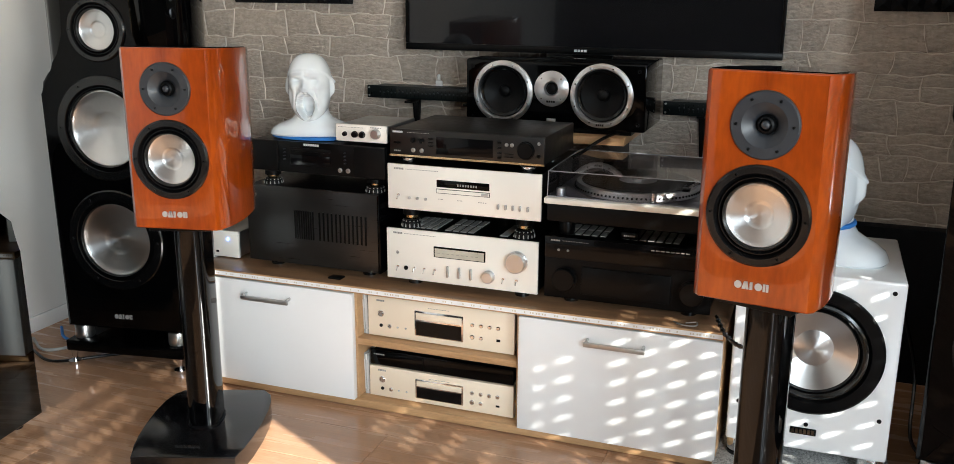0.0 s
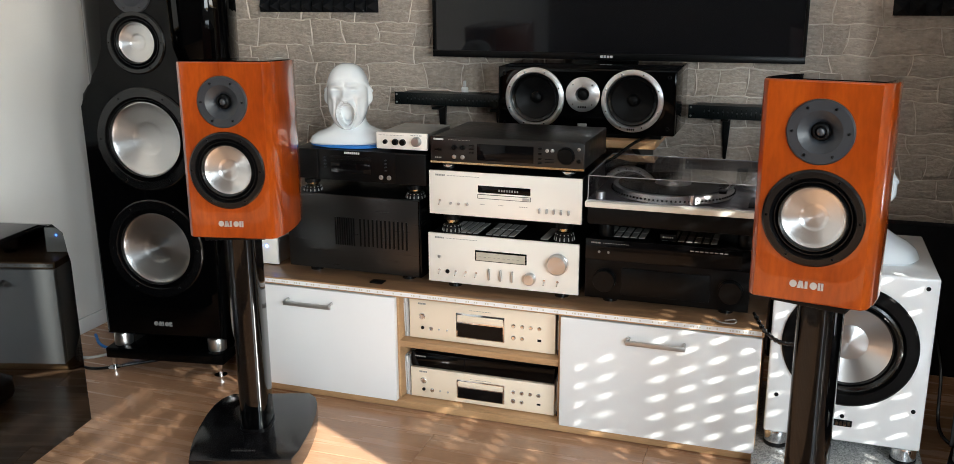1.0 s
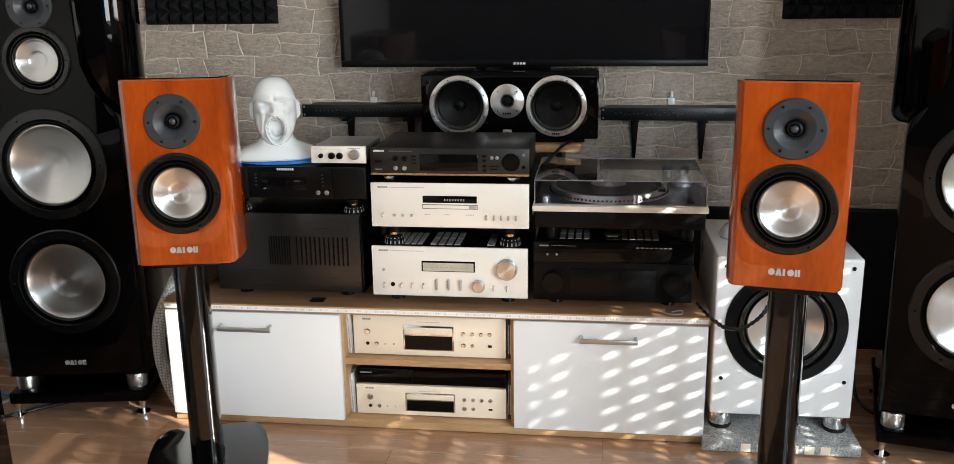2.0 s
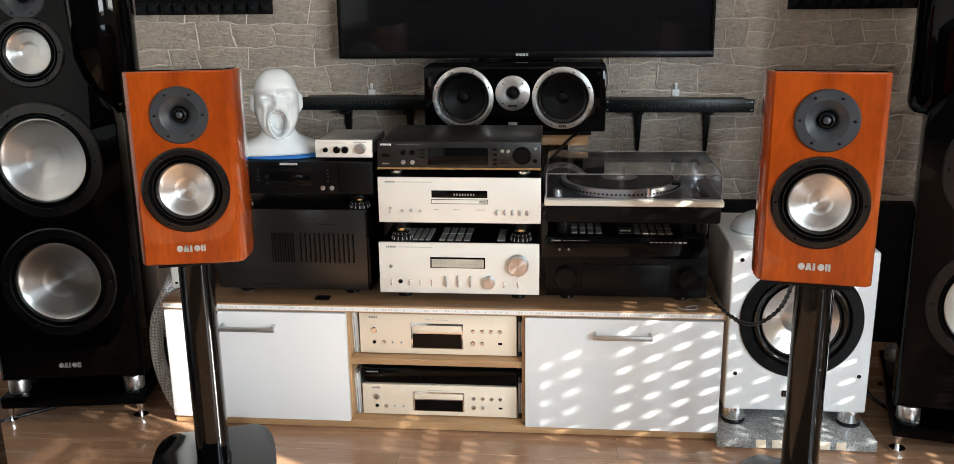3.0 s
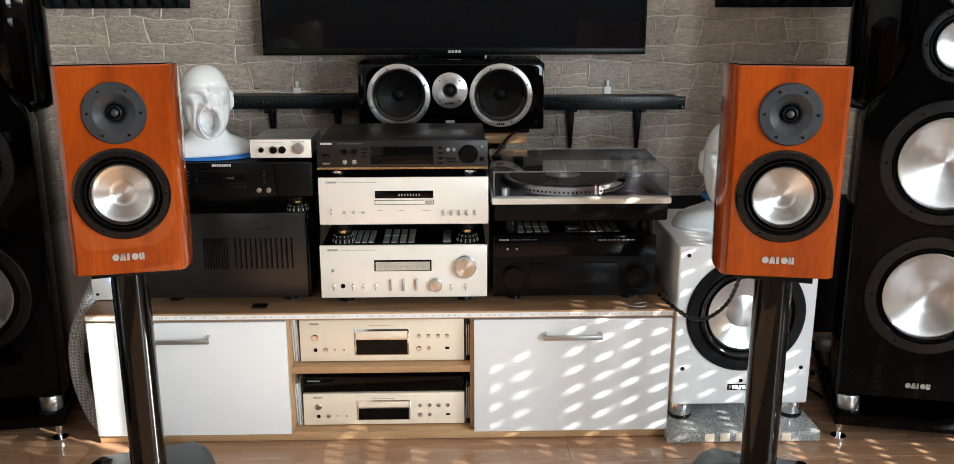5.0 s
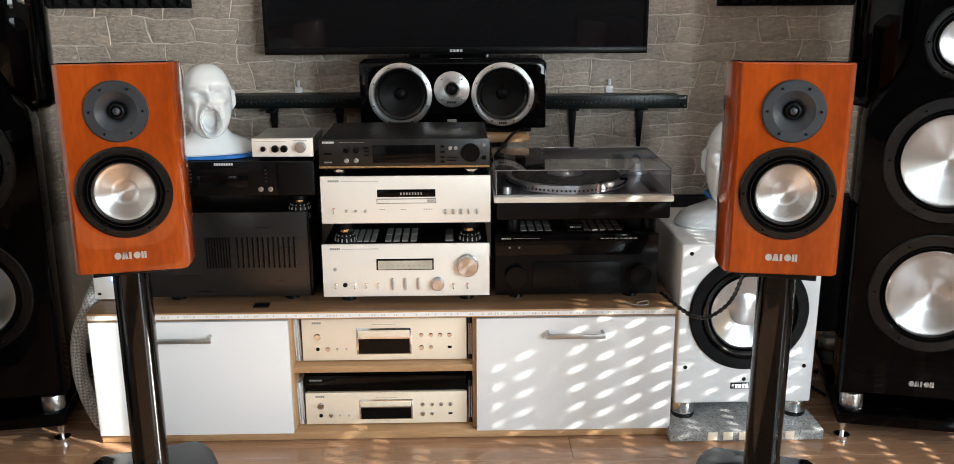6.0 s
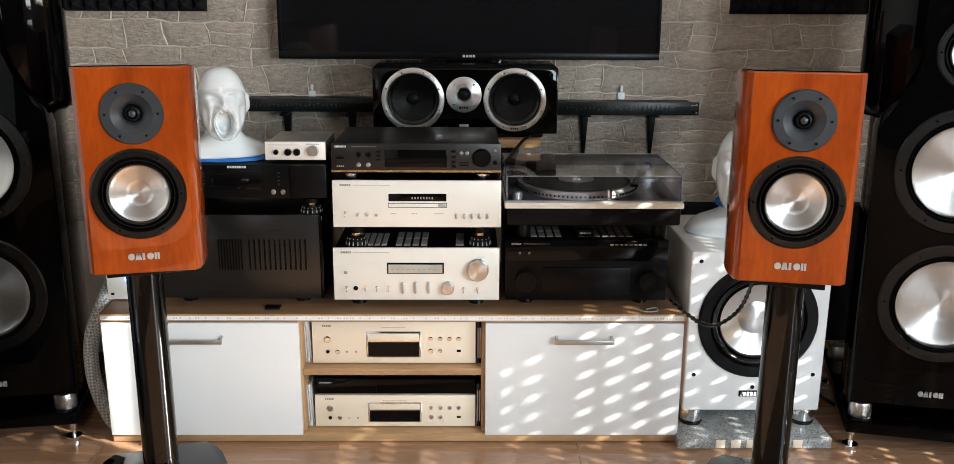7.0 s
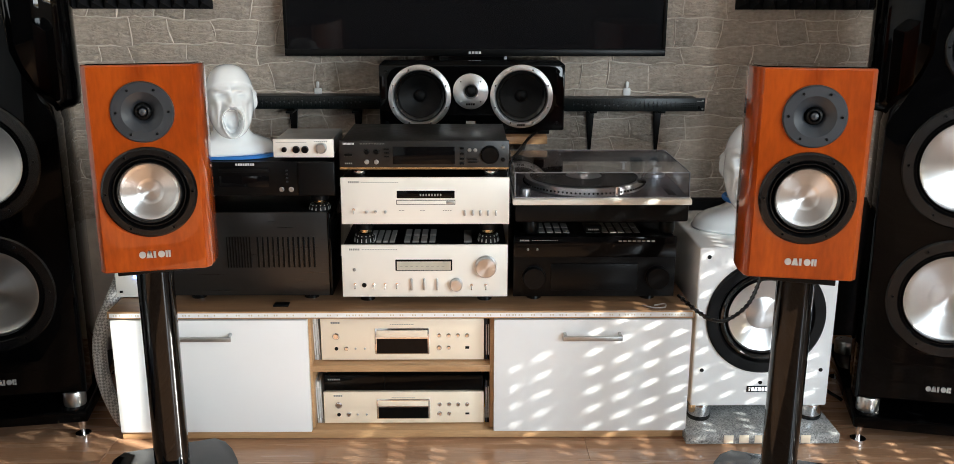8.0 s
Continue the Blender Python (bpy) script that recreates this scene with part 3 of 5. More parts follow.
# ---- devices ----
def device(name, label, cat, x0, x1, z0, z1, y, depth, body, front, feet=0.01, group="", lip=0.008, bev=0.0015):
    th = thing(name, ((x0 + x1) / 2, y + depth / 2, z0 - feet), label, cat, group)
    part("case", box(x0 + 0.004, x1 - 0.004, y + lip, y + depth, z0 + 0.001, z1 - 0.002, 0.002), body, th)
    fp = part("front_panel", box(x0, x1, y, y + lip + 0.001, z0, z1, bev), front, th)
    if feet > 0.002:
        for fx in (x0 + 0.06, x1 - 0.06):
            for fy in (y + 0.06, y + depth - 0.06):
                part("foot", lathe([(0, 0), (0.02, 0), (0.022, feet * 0.7), (0.022, feet + 0.002), (0, feet + 0.002)], fx, fy, z0 - feet, 20, "z"), "rubber", th)
    return th, fp


def knob(parent, x, z, r, y, material, length=0.014, name="knob", label=""):
    bm = lathe([(r * 1.12, 0.0), (r * 1.12, -0.002), (r, -0.0022), (r, -length + 0.002), (r - 0.0018, -length), (0, -length)], x, y, z, 32)
    return part(name, bm, material, parent, label)


def switch(parent, x, z, y, material="chrome"):
    bm = lathe([(0.0035, 0), (0.0035, -0.002), (0, -0.002)], x, y, z, 12)
    tube([(x, y, z), (x, y - 0.013, z - 0.009)], 0.0018, 8, bm)
    part("toggle_switch", bm, material, parent)


def paddle(parent, x, z, y, h=0.026, w=0.006):
    part("selector", box(x - w / 2, x + w / 2, y - 0.009, y, z - h / 2, z + h / 2, 0.0022), "steel", parent)


def vents(th, x0, x1, y0, y1, z, cols, rows, gap=0.3):
    bm = bmesh.new()
    sx, sy = (x1 - x0) / cols, (y1 - y0) / rows
    for i in range(cols):
        for j in range(rows):
            box(x0 + i * sx, x0 + (i + 1 - gap) * sx, y0 + j * sy, y0 + (j + 0.86) * sy, z, z + 0.0025, bm=bm)
    part("vent_grille", bm, "mark_dim", th, "rows of grey cooling slots")


# stereo amplifier
AY = 2.17
th, fp = device("stereo_amplifier", "silver stereo amplifier with toggle switches and round knobs", "amplifier", -1.104, -0.664, 0.401, 0.545, AY, 0.4, "case", "silver", 0.025)
win = part("meter_window", box(-0.962, -0.811, AY - 0.0015, AY + 0.002, 0.474, 0.505, 0.001), "satin", fp, "level meter window in a dark surround")
part("meter_face", box(-0.958, -0.815, AY - 0.0025, AY - 0.001, 0.4765, 0.5, 0.0), "meter", win)
part("needle", bars(-0.95, -0.825, AY - 0.0028, 0.487, 0.001, 9, 0.5), "mark_dim", win)
knob(fp, -0.722, 0.486, 0.027, AY, "cone", 0.022, "volume_knob", "large turned aluminium knob")
knob(fp, -0.801, 0.436, 0.016, AY, "cone", 0.018, "balance_knob", "small turned aluminium knob")
for x in (-0.92, -0.886, -0.852):
    paddle(fp, x, 0.437, AY, 0.032)
for x in (-1.07, -1.02, -0.99, -0.959):
    switch(fp, x, 0.437, AY)
for x in (-0.76, -0.722):
    switch(fp, x, 0.434, AY)
knob(fp, -1.046, 0.434, 0.0055, AY, "matte", 0.004, "headphone_jack")
knob(fp, -1.071, 0.477, 0.004, AY, "steel", 0.003, "power_button")
part("brand_mark", bars(-1.083, -1.055, AY, 0.533, 0.005, 6), "mark_dim", fp)
part("lettering", bars(-1.05, -0.955, AY, 0.5325, 0.0018, 22, 0.6, 0.0004), "mark_dim", fp)
vents(th, -1.05, -0.96, 2.2, 2.34, 0.5435, 5, 1)
vents(th, -0.94, -0.85, 2.2, 2.34, 0.5435, 4, 2)
vents(th, -0.78, -0.75, 2.2, 2.34, 0.5435, 1, 1)

# disc player above it, on cone feet
CYF = 2.177
th, fp = device("disc_player", "silver disc player with a slim tray and dark display", "disc player", -1.101, -0.661, 0.6, 0.725, CYF, 0.4, "case", "silver", 0.004)
part("display", box(-0.955, -0.804, CYF - 0.0012, CYF + 0.002, 0.67, 0.69, 0.0005), "display", fp)
part("digits", bars(-0.895, -0.835, CYF - 0.0014, 0.679, 0.006, 8, 0.5, 0.0006), "mark_dim", fp)
tr = part("disc_tray", box(-0.955, -0.804, CYF - 0.0022, CYF + 0.002, 0.6545, 0.664, 0.0006), "silver", fp)
part("tray_gap", box(-0.9565, -0.8025, CYF - 0.0006, CYF + 0.001, 0.653, 0.6655), "satin", fp)
part("open_button", box(-0.826, -0.8055, CYF - 0.003, CYF, 0.6553, 0.6632, 0.0006), "steel", fp)
switch(fp, -1.068, 0.64, CYF)
for x in (-1.035, -1.011, -0.986):
    paddle(fp, x, 0.634, CYF, 0.007, 0.007)
for x in (-0.778, -0.757, -0.737, -0.717, -0.696):
    paddle(fp, x, 0.631, CYF, 0.014, 0.006)
for a, b_ in ((-0.95, -0.935), (-0.895, -0.88), (-0.835, -0.81)):
    part("lettering", bars(a, b_, CYF, 0.637, 0.002, 4, 0.6, 0.0004), "mark_dim", fp)
part("brand_mark", bars(-1.081, -1.052, CYF, 0.713, 0.005, 6), "mark_dim", fp)
part("lettering", bars(-1.047, -0.95, CYF, 0.7125, 0.0018, 22, 0.6, 0.0004), "mark_dim", fp)


def isolator(x, y, z, h):
    """A cone foot on a ribbed black cup."""
    th = thing("isolation_foot", (x, y, z), "brass and black isolation cone foot under a device", "isolation foot", "isolation feet")
    cup = lathe([(0, 0), (0.028, 0), (0.027, h * 0.3), (0.021, h * 0.42), (0, h * 0.42)], x, y, z, 28, "z")
    part("cup", cup, "matte", th)
    bm = bmesh.new()
    for i in range(14):
        a = 2 * math.pi * i / 14
        tube([(x + 0.0285 * math.cos(a), y + 0.0285 * math.sin(a), z + 0.001), (x + 0.0235 * math.cos(a), y + 0.0235 * math.sin(a), z + h * 0.38)], 0.0018, 5, bm)
    part("ribs", bm, "mark_dim", th)
    part("cone", lathe([(0, h * 0.42), (0.014, h * 0.42), (0.017, h * 0.5), (0.018, h * 0.7), (0.0, h * 0.7)], x, y, z, 28, "z"), "brass", th)
    part("cap", lathe([(0, h * 0.7), (0.024, h * 0.7), (0.024, h), (0, h)], x, y, z, 28, "z"), "satin", th)


for x in (-1.045, -0.715):
    for y in (2.21, 2.5):
        isolator(x, y, 0.546, 0.05)


def disc_foot(x, y, z, h, label="flat chrome disc foot under a device", material="chrome"):
    th = thing("device_foot", (x, y, z), label, "device foot", "disc feet")
    part("disc", lathe([(0, 0), (0.019, 0), (0.021, h * 0.3), (0.021, h * 0.8), (0.018, h), (0, h)], x, y, z, 28, "z"), material, th)


# spectrum processor on top
TY = 2.2
for x in (-1.055, -0.71):
    for y in (TY + 0.02, TY + 0.26):
        disc_foot(x, y, 0.7255, 0.0155)
th, fp = device("sound_processor", "anthracite sound processor with dark display and round dial", "processor", -1.104, -0.662, 0.742, 0.818, TY, 0.31, "brown_black", "brown_black", 0.001)
part("display", box(-0.965, -0.803, TY - 0.0015, TY + 0.002, 0.7555, 0.802, 0.001), "display", fp)
knob(fp, -0.712, 0.781, 0.022, TY, "satin", 0.012, "dial")
for x in (-1.033, -1.008):
    knob(fp, x, 0.789, 0.0065, TY, "satin", 0.01)
    knob(fp, x, 0.762, 0.0055, TY, "steel", 0.003, "jack")
for z in (0.796, 0.786, 0.776):
    part("push_button", box(-0.988, -0.974, TY - 0.003, TY, z - 0.002, z + 0.002, 0.0005), "satin", fp)
for z in (0.798, 0.784, 0.77, 0.758):
    part("push_button", box(-0.79, -0.779, TY - 0.003, TY, z - 0.003, z + 0.003, 0.0005), "satin", fp)
for x in (-0.765, -0.75):
    knob(fp, x, 0.793, 0.0045, TY, "steel", 0.004, "push_button")
part("push_button", box(-0.77, -0.745, TY - 0.003, TY, 0.76, 0.7625, 0.0005), "satin", fp)
part("push_button", box(-0.77, -0.745, TY - 0.003, TY, 0.768, 0.7705, 0.0005), "satin", fp)
knob(fp, -0.677, 0.801, 0.004, TY, "steel", 0.003, "push_button")
knob(fp, -0.677, 0.768, 0.005, TY, "satin", 0.006, "push_button")
part("power_button", box(-1.091, -1.07, TY - 0.003, TY, 0.777, 0.784, 0.001), "satin", fp)
part("brand_mark", bars(-1.094, -1.064, TY, 0.81, 0.005, 9), "mark", fp)
part("lettering", bars(-1.05, -0.985, TY, 0.8095, 0.0016, 16, 0.6, 0.0004), "mark_dim", fp)
part("lettering", bars(-1.09, -1.07, TY, 0.758, 0.004, 4, 0.7, 0.0004), "mark_dim", fp)
part("lower_strip", box(-1.104, -0.662, TY - 0.001, TY + 0.004, 0.7425, 0.748), "brass", fp, "bronze strip along the lower edge")

# headphone amplifier, small and silver
HY = 2.215
th, fp = device("headphone_amplifier", "small silver headphone amplifier with three knobs", "amplifier", -1.278, -1.12, 0.771, 0.819, HY, 0.2, "steel", "silver", 0.006)
for x, r in ((-1.249, 0.006), (-1.218, 0.0085), (-1.195, 0.0085)):
    knob(fp, x, 0.792, r, HY, "satin", 0.01)
knob(fp, -1.152, 0.796, 0.013, HY, "steel", 0.014)
part("lettering", bars(-1.17, -1.135, HY, 0.813, 0.003, 7, 0.6, 0.0004), "mark_dim", fp)
part("lettering", bars(-1.27, -1.19, HY, 0.811, 0.0014, 18, 0.6, 0.0004), "mark_dim", fp)

# black disc player under the bust
DY = 2.2
th, fp = device("black_disc_player", "black disc player carrying a white bust", "disc player", -1.555, -1.118, 0.672, 0.762, DY, 0.33, "satin", "satin", 0.004)
part("end_cheek", box(-1.214, -1.117, DY - 0.006, DY + 0.01, 0.6725, 0.7615, 0.005), "matte", fp)
part("end_cheek", box(-1.556, -1.46, DY - 0.006, DY + 0.01, 0.6725, 0.7615, 0.005), "matte", fp)
part("display", box(-1.42, -1.29, DY - 0.002, DY + 0.001, 0.695, 0.725, 0.001), "display", fp)
part("disc_tray", box(-1.42, -1.29, DY - 0.003, DY + 0.001, 0.735, 0.745, 0.001), "matte", fp)
for z in (0.74, 0.73, 0.72, 0.71):
    for x in (-1.245, -1.44):
        part("push_button", box(x, x + 0.005, DY - 0.008, DY, z - 0.0015, z + 0.0015, 0.0005), "slate", fp)
for x, z in ((-1.257, 0.69), (-1.232, 0.69)):
    knob(fp, x, z, 0.006, DY - 0.005, "steel", 0.004, "push_button")
part("brand_mark", bars(-1.375, -1.325, DY, 0.755, 0.006, 8), "mark", fp)
for x in (-1.5, -1.165):
    for y in (DY + 0.03, DY + 0.28):
        isolator(x, y, 0.6295, 0.0385)

# power amplifier
PY = 2.19
th, fp = device("power_amplifier", "large black power amplifier with slotted front", "amplifier", -1.57, -1.14, 0.399, 0.629, PY, 0.42, "case", "brushed_black", 0.023)
part("side_trim", box(-1.141, -1.132, PY - 0.004, PY + 0.4, 0.4, 0.628, 0.002), "gloss", fp)
for i in range(12):
    part("cooling_slot", box(-1.33 + i * 0.0135, -1.3245 + i * 0.0135, PY - 0.0025, PY + 0.001, 0.478, 0.563, 0.001), "satin", fp)
for i in range(9):
    part("cooling_slot", box(-1.41 + i * 0.0075, -1.4065 + i * 0.0075, PY - 0.0025, PY + 0.001, 0.478, 0.563), "satin", fp)
knob(fp, -1.545, 0.6, 0.008, PY, "steel", 0.004, "power_button")
bm = box(-1.29, -1.25, PY - 0.03, PY + 0.0, 0.3765, 0.381, 0.001)
tagged(part("usb_stick", bm, "matte", None, "small black plastic stick lying on the sideboard"), category="stick")

# mains filter with a blue pilot lamp
th, fp = device("mains_filter", "small grey mains filter box with blue pilot lamp", "power filter", -1.732, -1.64, 0.379, 0.462, 2.235, 0.2, "steel", "silver", 0.002)
part("socket", box(-1.722, -1.714, 2.232, 2.236, 0.392, 0.398, 0.001), "matte", fp)
part("pilot_lamp", lathe([(0.004, 0), (0.003, -0.003), (0, -0.004)], -1.678, 2.235, 0.437, 12), "led", fp)

# two champagne disc players in the open bay
PL = 2.17


def small_player(z0, z1, name, label):
    th, fp = device(name, label, "disc player", -1.168, -0.726, z0, z1, PL, 0.3, "gold", "gold", 0.004, "champagne disc players")
    h = z1 - z0
    w = part("display_window", box(-1.022, -0.874, PL - 0.0025, PL + 0.002, z0 + h * 0.14, z0 + h * 0.78, 0.002), "chrome", fp, "bright window surround")
    part("display", box(-1.017, -0.879, PL - 0.0035, PL - 0.002, z0 + h * 0.17, z0 + h * 0.52), "display", w)
    part("disc_tray", box(-1.017, -0.879, PL - 0.0045, PL - 0.002, z0 + h * 0.56, z0 + h * 0.73, 0.001), "gold", w)
    knob(fp, -1.127, z0 + h * 0.58, 0.0085, PL, "chrome", 0.005, "power_button")
    for i, x in enumerate((-1.127, -1.1, -1.075, -1.05)):
        knob(fp, x, z0 + h * 0.28, (0.0045, 0.0055, 0.0025, 0.0025)[i], PL, ("matte", "chrome", "steel", "steel")[i], 0.004, "small_control")
    for x in (-0.848, -0.822, -0.797, -0.772):
        knob(fp, x, z0 + h * 0.6, 0.0052, PL, "chrome", 0.004, "push_button")
    for x, r in ((-0.848, 0.0062), (-0.822, 0.005)):
        knob(fp, x, z0 + h * 0.3, r, PL, "chrome", 0.004, "push_button")
    part("data_socket", box(-0.777, -0.766, PL - 0.001, PL + 0.001, z0 + h * 0.27, z0 + h * 0.33), "matte", fp)
    part("brand_mark", bars(-1.14, -1.115, PL, z1 - 0.011, 0.005, 5), "mark_dim", fp)
    part("lettering", bars(-0.98, -0.915, PL, z1 - 0.016, 0.0016, 14, 0.6, 0.0004), "mark_dim", fp)


small_player(0.2195, 0.338, "disc_player", "champagne gold disc player on the sideboard's shelf")
small_player(0.031, 0.124, "disc_player", "champagne gold disc player in the lower bay")
th, fp = device("slim_recorder", "slim black glossy recorder lying on a disc player", "recorder", -1.166, -0.728, 0.127, 0.172, PL + 0.004, 0.29, "satin", "gloss", 0.002)
part("brand_mark", bars(-1.155, -1.12, PL + 0.004, 0.16, 0.004, 6), "mark_dim", fp)
part("seam", box(-1.0, -0.998, PL + 0.0025, PL + 0.005, 0.13, 0.17), "matte", fp)


# disc cases standing beside the players
def disc_case(x, z, w, h, material, lean, label):
    th = thing("disc_case", (x, 2.25, z), label, "disc case", "disc cases")
    part("sleeve", box(x, x + w, 2.18, 2.32, z, z + h, 0.0008), material, th)
    part("spine_label", box(x + w * 0.2, x + w * 0.8, 2.1788, 2.181, z + h * 0.12, z + h * 0.85), "mark", th)
    th.rotation_euler = (0, radians(lean), 0)


random.seed(11)
for z, h in ((0.2155, 0.124), (0.0265, 0.128)):
    for i in range(3):
        disc_case(-1.1885 + i * 0.0062, z, 0.005, h + random.uniform(-0.006, 0.004), ("card", "white", "card")[i], -1.5 - i * 0.4, "thin pale disc case leaning in the open bay")
    for i in range(2):
        disc_case(-0.722 + i * 0.0058, z, 0.005, h + random.uniform(-0.008, 0.002), ("navy", "satin")[i], 0.0, "thin dark disc case standing in the open bay")
disc_case(-0.7245, 0.0265, 0.0024, 0.055, "yellow", 0.0, "thin yellow disc case in the open bay")

# receiver
RY = 2.18
th, fp = device("av_receiver", "large black receiver with two round knobs and flap", "receiver", -0.648, -0.215, 0.398, 0.565, RY, 0.4, "case", "case", 0.022)
part("upper_panel", box(-0.648, -0.215, RY - 0.003, RY + 0.002, 0.508, 0.5645, 0.001), "display", fp)
part("flap", box(-0.548, -0.315, RY - 0.004, RY + 0.002, 0.415, 0.49, 0.002), "satin", fp)
knob(fp, -0.593, 0.452, 0.03, RY, "satin", 0.02, "selector_knob")
knob(fp, -0.262, 0.452, 0.03, RY, "satin", 0.02, "volume_knob")
part("brand_mark", bars(-0.632, -0.606, RY - 0.003, 0.555, 0.004, 6), "mark_dim", fp)
part("lettering", bars(-0.6, -0.53, RY - 0.003, 0.555, 0.0015, 16, 0.6, 0.0004), "mark_dim", fp)
for x in (-0.61, -0.585):
    knob(fp, x, 0.53, 0.003, RY - 0.003, "steel", 0.002, "push_button")
part("logo_plate", bars(-0.37, -0.27, RY - 0.003, 0.553, 0.003, 8, 0.7, 0.0004), "mark_dim", fp)
vents(th, -0.6, -0.49, 2.22, 2.33, 0.5635, 5, 2)
vents(th, -0.45, -0.3, 2.22, 2.33, 0.5635, 7, 2)
rs_ = thing("sensor_box", (-0.432, 2.23, 0.5665), "small black sensor box lying on the receiver", "sensor")
part("shell", box(-0.455, -0.41, 2.21, 2.25, 0.5665, 0.585, 0.004), "satin", rs_)
part("lettering", bars(-0.447, -0.418, 2.21, 0.576, 0.004, 6, 0.7, 0.0006), "mark_dim", rs_)
clip = thing("wire_clip", (-0.27, 2.15, 0.376), "small bent steel wire clip on the sideboard", "clip")
part("wire", tube(spline([(-0.3, 2.16, 0.3785), (-0.275, 2.14, 0.379), (-0.245, 2.143, 0.379), (-0.243, 2.157, 0.384), (-0.27, 2.158, 0.379)], 5), 0.0022, 6), "steel", clip)
for x in (-0.6, -0.235):
    for y in (2.22, 2.48):
        disc_foot(x, y, 0.566, 0.038, "round black foot under the turntable", "satin")

# ---- turntable ----
KX0, KX1, KY, KD = -0.652, -0.182, 2.17, 0.36
tt = thing("turntable", ((KX0 + KX1) / 2, KY + KD / 2, 0.604), "silver and black turntable with a smoked dust cover", "turntable")
part("base", box(KX0 + 0.006, KX1 - 0.006, KY + 0.006, KY + KD, 0.605, 0.653, 0.006), "matte", tt)
deck = part("deck", box(KX0, KX1, KY, KY + KD, 0.652, 0.668, 0.003), "silver", tt)
PX, PYY = -0.445, 2.36
# added dark sheet: the cover's dimming laid over the silver deck
part("deck_plate", box(KX0 + 0.004, KX1 - 0.004, KY + 0.022, KY + KD - 0.004, 0.6675, 0.6692, 0.0006), "deck", tt, "added dark sheet for the deck's dimness under the cover")
plat = part("platter", lathe([(0, 0.668), (0.166, 0.668), (0.168, 0.671), (0.163, 0.69), (0, 0.69)], PX, PYY, 0, 72, "z"), "steel", tt)
bm = bmesh.new()
for i in range(90):
    a = 2 * math.pi * i / 90
    p = Vector((PX + 0.1675 * math.cos(a), PYY + 0.1675 * math.sin(a), 0.678))
    box(p.x - 0.0022, p.x + 0.0022, p.y - 0.0022, p.y + 0.0022, p.z - 0.0022, p.z + 0.0022, bm=bm)
part("strobe_dots", bm, "satin", plat)
part("record", lathe([(0, 0.6905), (0.15, 0.6905), (0.15, 0.693), (0, 0.693)], PX, PYY, 0, 64, "z"), "vinyl", plat)
part("record_label", lathe([(0, 0.6932), (0.05, 0.6932), (0.05, 0.6936), (0, 0.6936)], PX, PYY, 0, 40, "z"), "steel", plat)
part("puck", lathe([(0, 0.6936), (0.016, 0.6936), (0.016, 0.7), (0.004, 0.701), (0.004, 0.722), (0, 0.722)], PX, PYY, 0, 24, "z"), "chrome", plat)
part("start_button", lathe([(0, 0.668), (0.013, 0.668), (0.013, 0.686), (0.011, 0.689), (0, 0.689)], KX0 + 0.035, KY + 0.04, 0, 24, "z"), "steel", tt)
part("target_light", lathe([(0, 0.668), (0.008, 0.668), (0.008, 0.695), (0, 0.697)], -0.375, KY + 0.035, 0, 20, "z"), "chrome", tt)
part("pitch_slider", box(-0.235, -0.215, KY + 0.05, KY + 0.17, 0.668, 0.671, 0.001), "satin", tt)
arm = part("tonearm", tube(spline([(-0.23, 2.48, 0.7), (-0.245, 2.4, 0.702), (-0.285, 2.32, 0.702), (-0.3, 2.27, 0.7)], 6), 0.0035, 8), "chrome", tt)
part("arm_base", lathe([(0, 0.668), (0.036, 0.668), (0.036, 0.678), (0.026, 0.68), (0.026, 0.7), (0.012, 0.704), (0.012, 0.712), (0, 0.713)], -0.23, 2.47, 0, 32, "z"), "steel", arm)
part("counterweight", tube([(-0.222, 2.5, 0.701), (-0.215, 2.525, 0.7)], 0.014, 18), "matte", arm)
part("headshell", box(-0.312, -0.292, 2.24, 2.275, 0.696, 0.702, 0.001), "satin", arm)
# dust cover with a sloping front, five thin sheets in one shell
bm = bmesh.new()
prof = [(KY + 0.012, 0.671), (KY + 0.02, 0.735), (KY + 0.2, 0.737), (KY + KD - 0.012, 0.737), (KY + KD - 0.004, 0.671)]
ends = []
for x in (KX0 + 0.006, KX1 - 0.006):
    ends.append([bm.verts.new((x, y, z)) for y, z in prof])
for i in range(4):
    bm.faces.new((ends[0][i], ends[0][i + 1], ends[1][i + 1], ends[1][i]))
bm.faces.new(ends[0]), bm.faces.new(ends[1])
lid = part("dust_cover", bm, "acrylic", tt, "clear smoked acrylic dust cover", smooth=False)
thick = lid.modifiers.new("sheet", 'SOLIDIFY')
thick.thickness, thick.offset = 0.0032, -1
lid.visible_shadow = False
xa, xb = KX0 + 0.006, KX1 - 0.006
for p0, p1 in (((xa, prof[1]), (xb, prof[1])), ((xa, prof[0]), (xa, prof[1])), ((xb, prof[0]), (xb, prof[1])), ((xa, prof[1]), (xa, prof[3])), ((xb, prof[1]), (xb, prof[3])), ((xa, prof[3]), (xb, prof[3])), ((xa, prof[0]), (xb, prof[0]))):
    part("cover_edge", tube([(p0[0], p0[1][0] - 0.0005, p0[1][1]), (p1[0], p1[1][0] - 0.0005, p1[1][1])], 0.0013, 6), "acrylic_edge", lid)
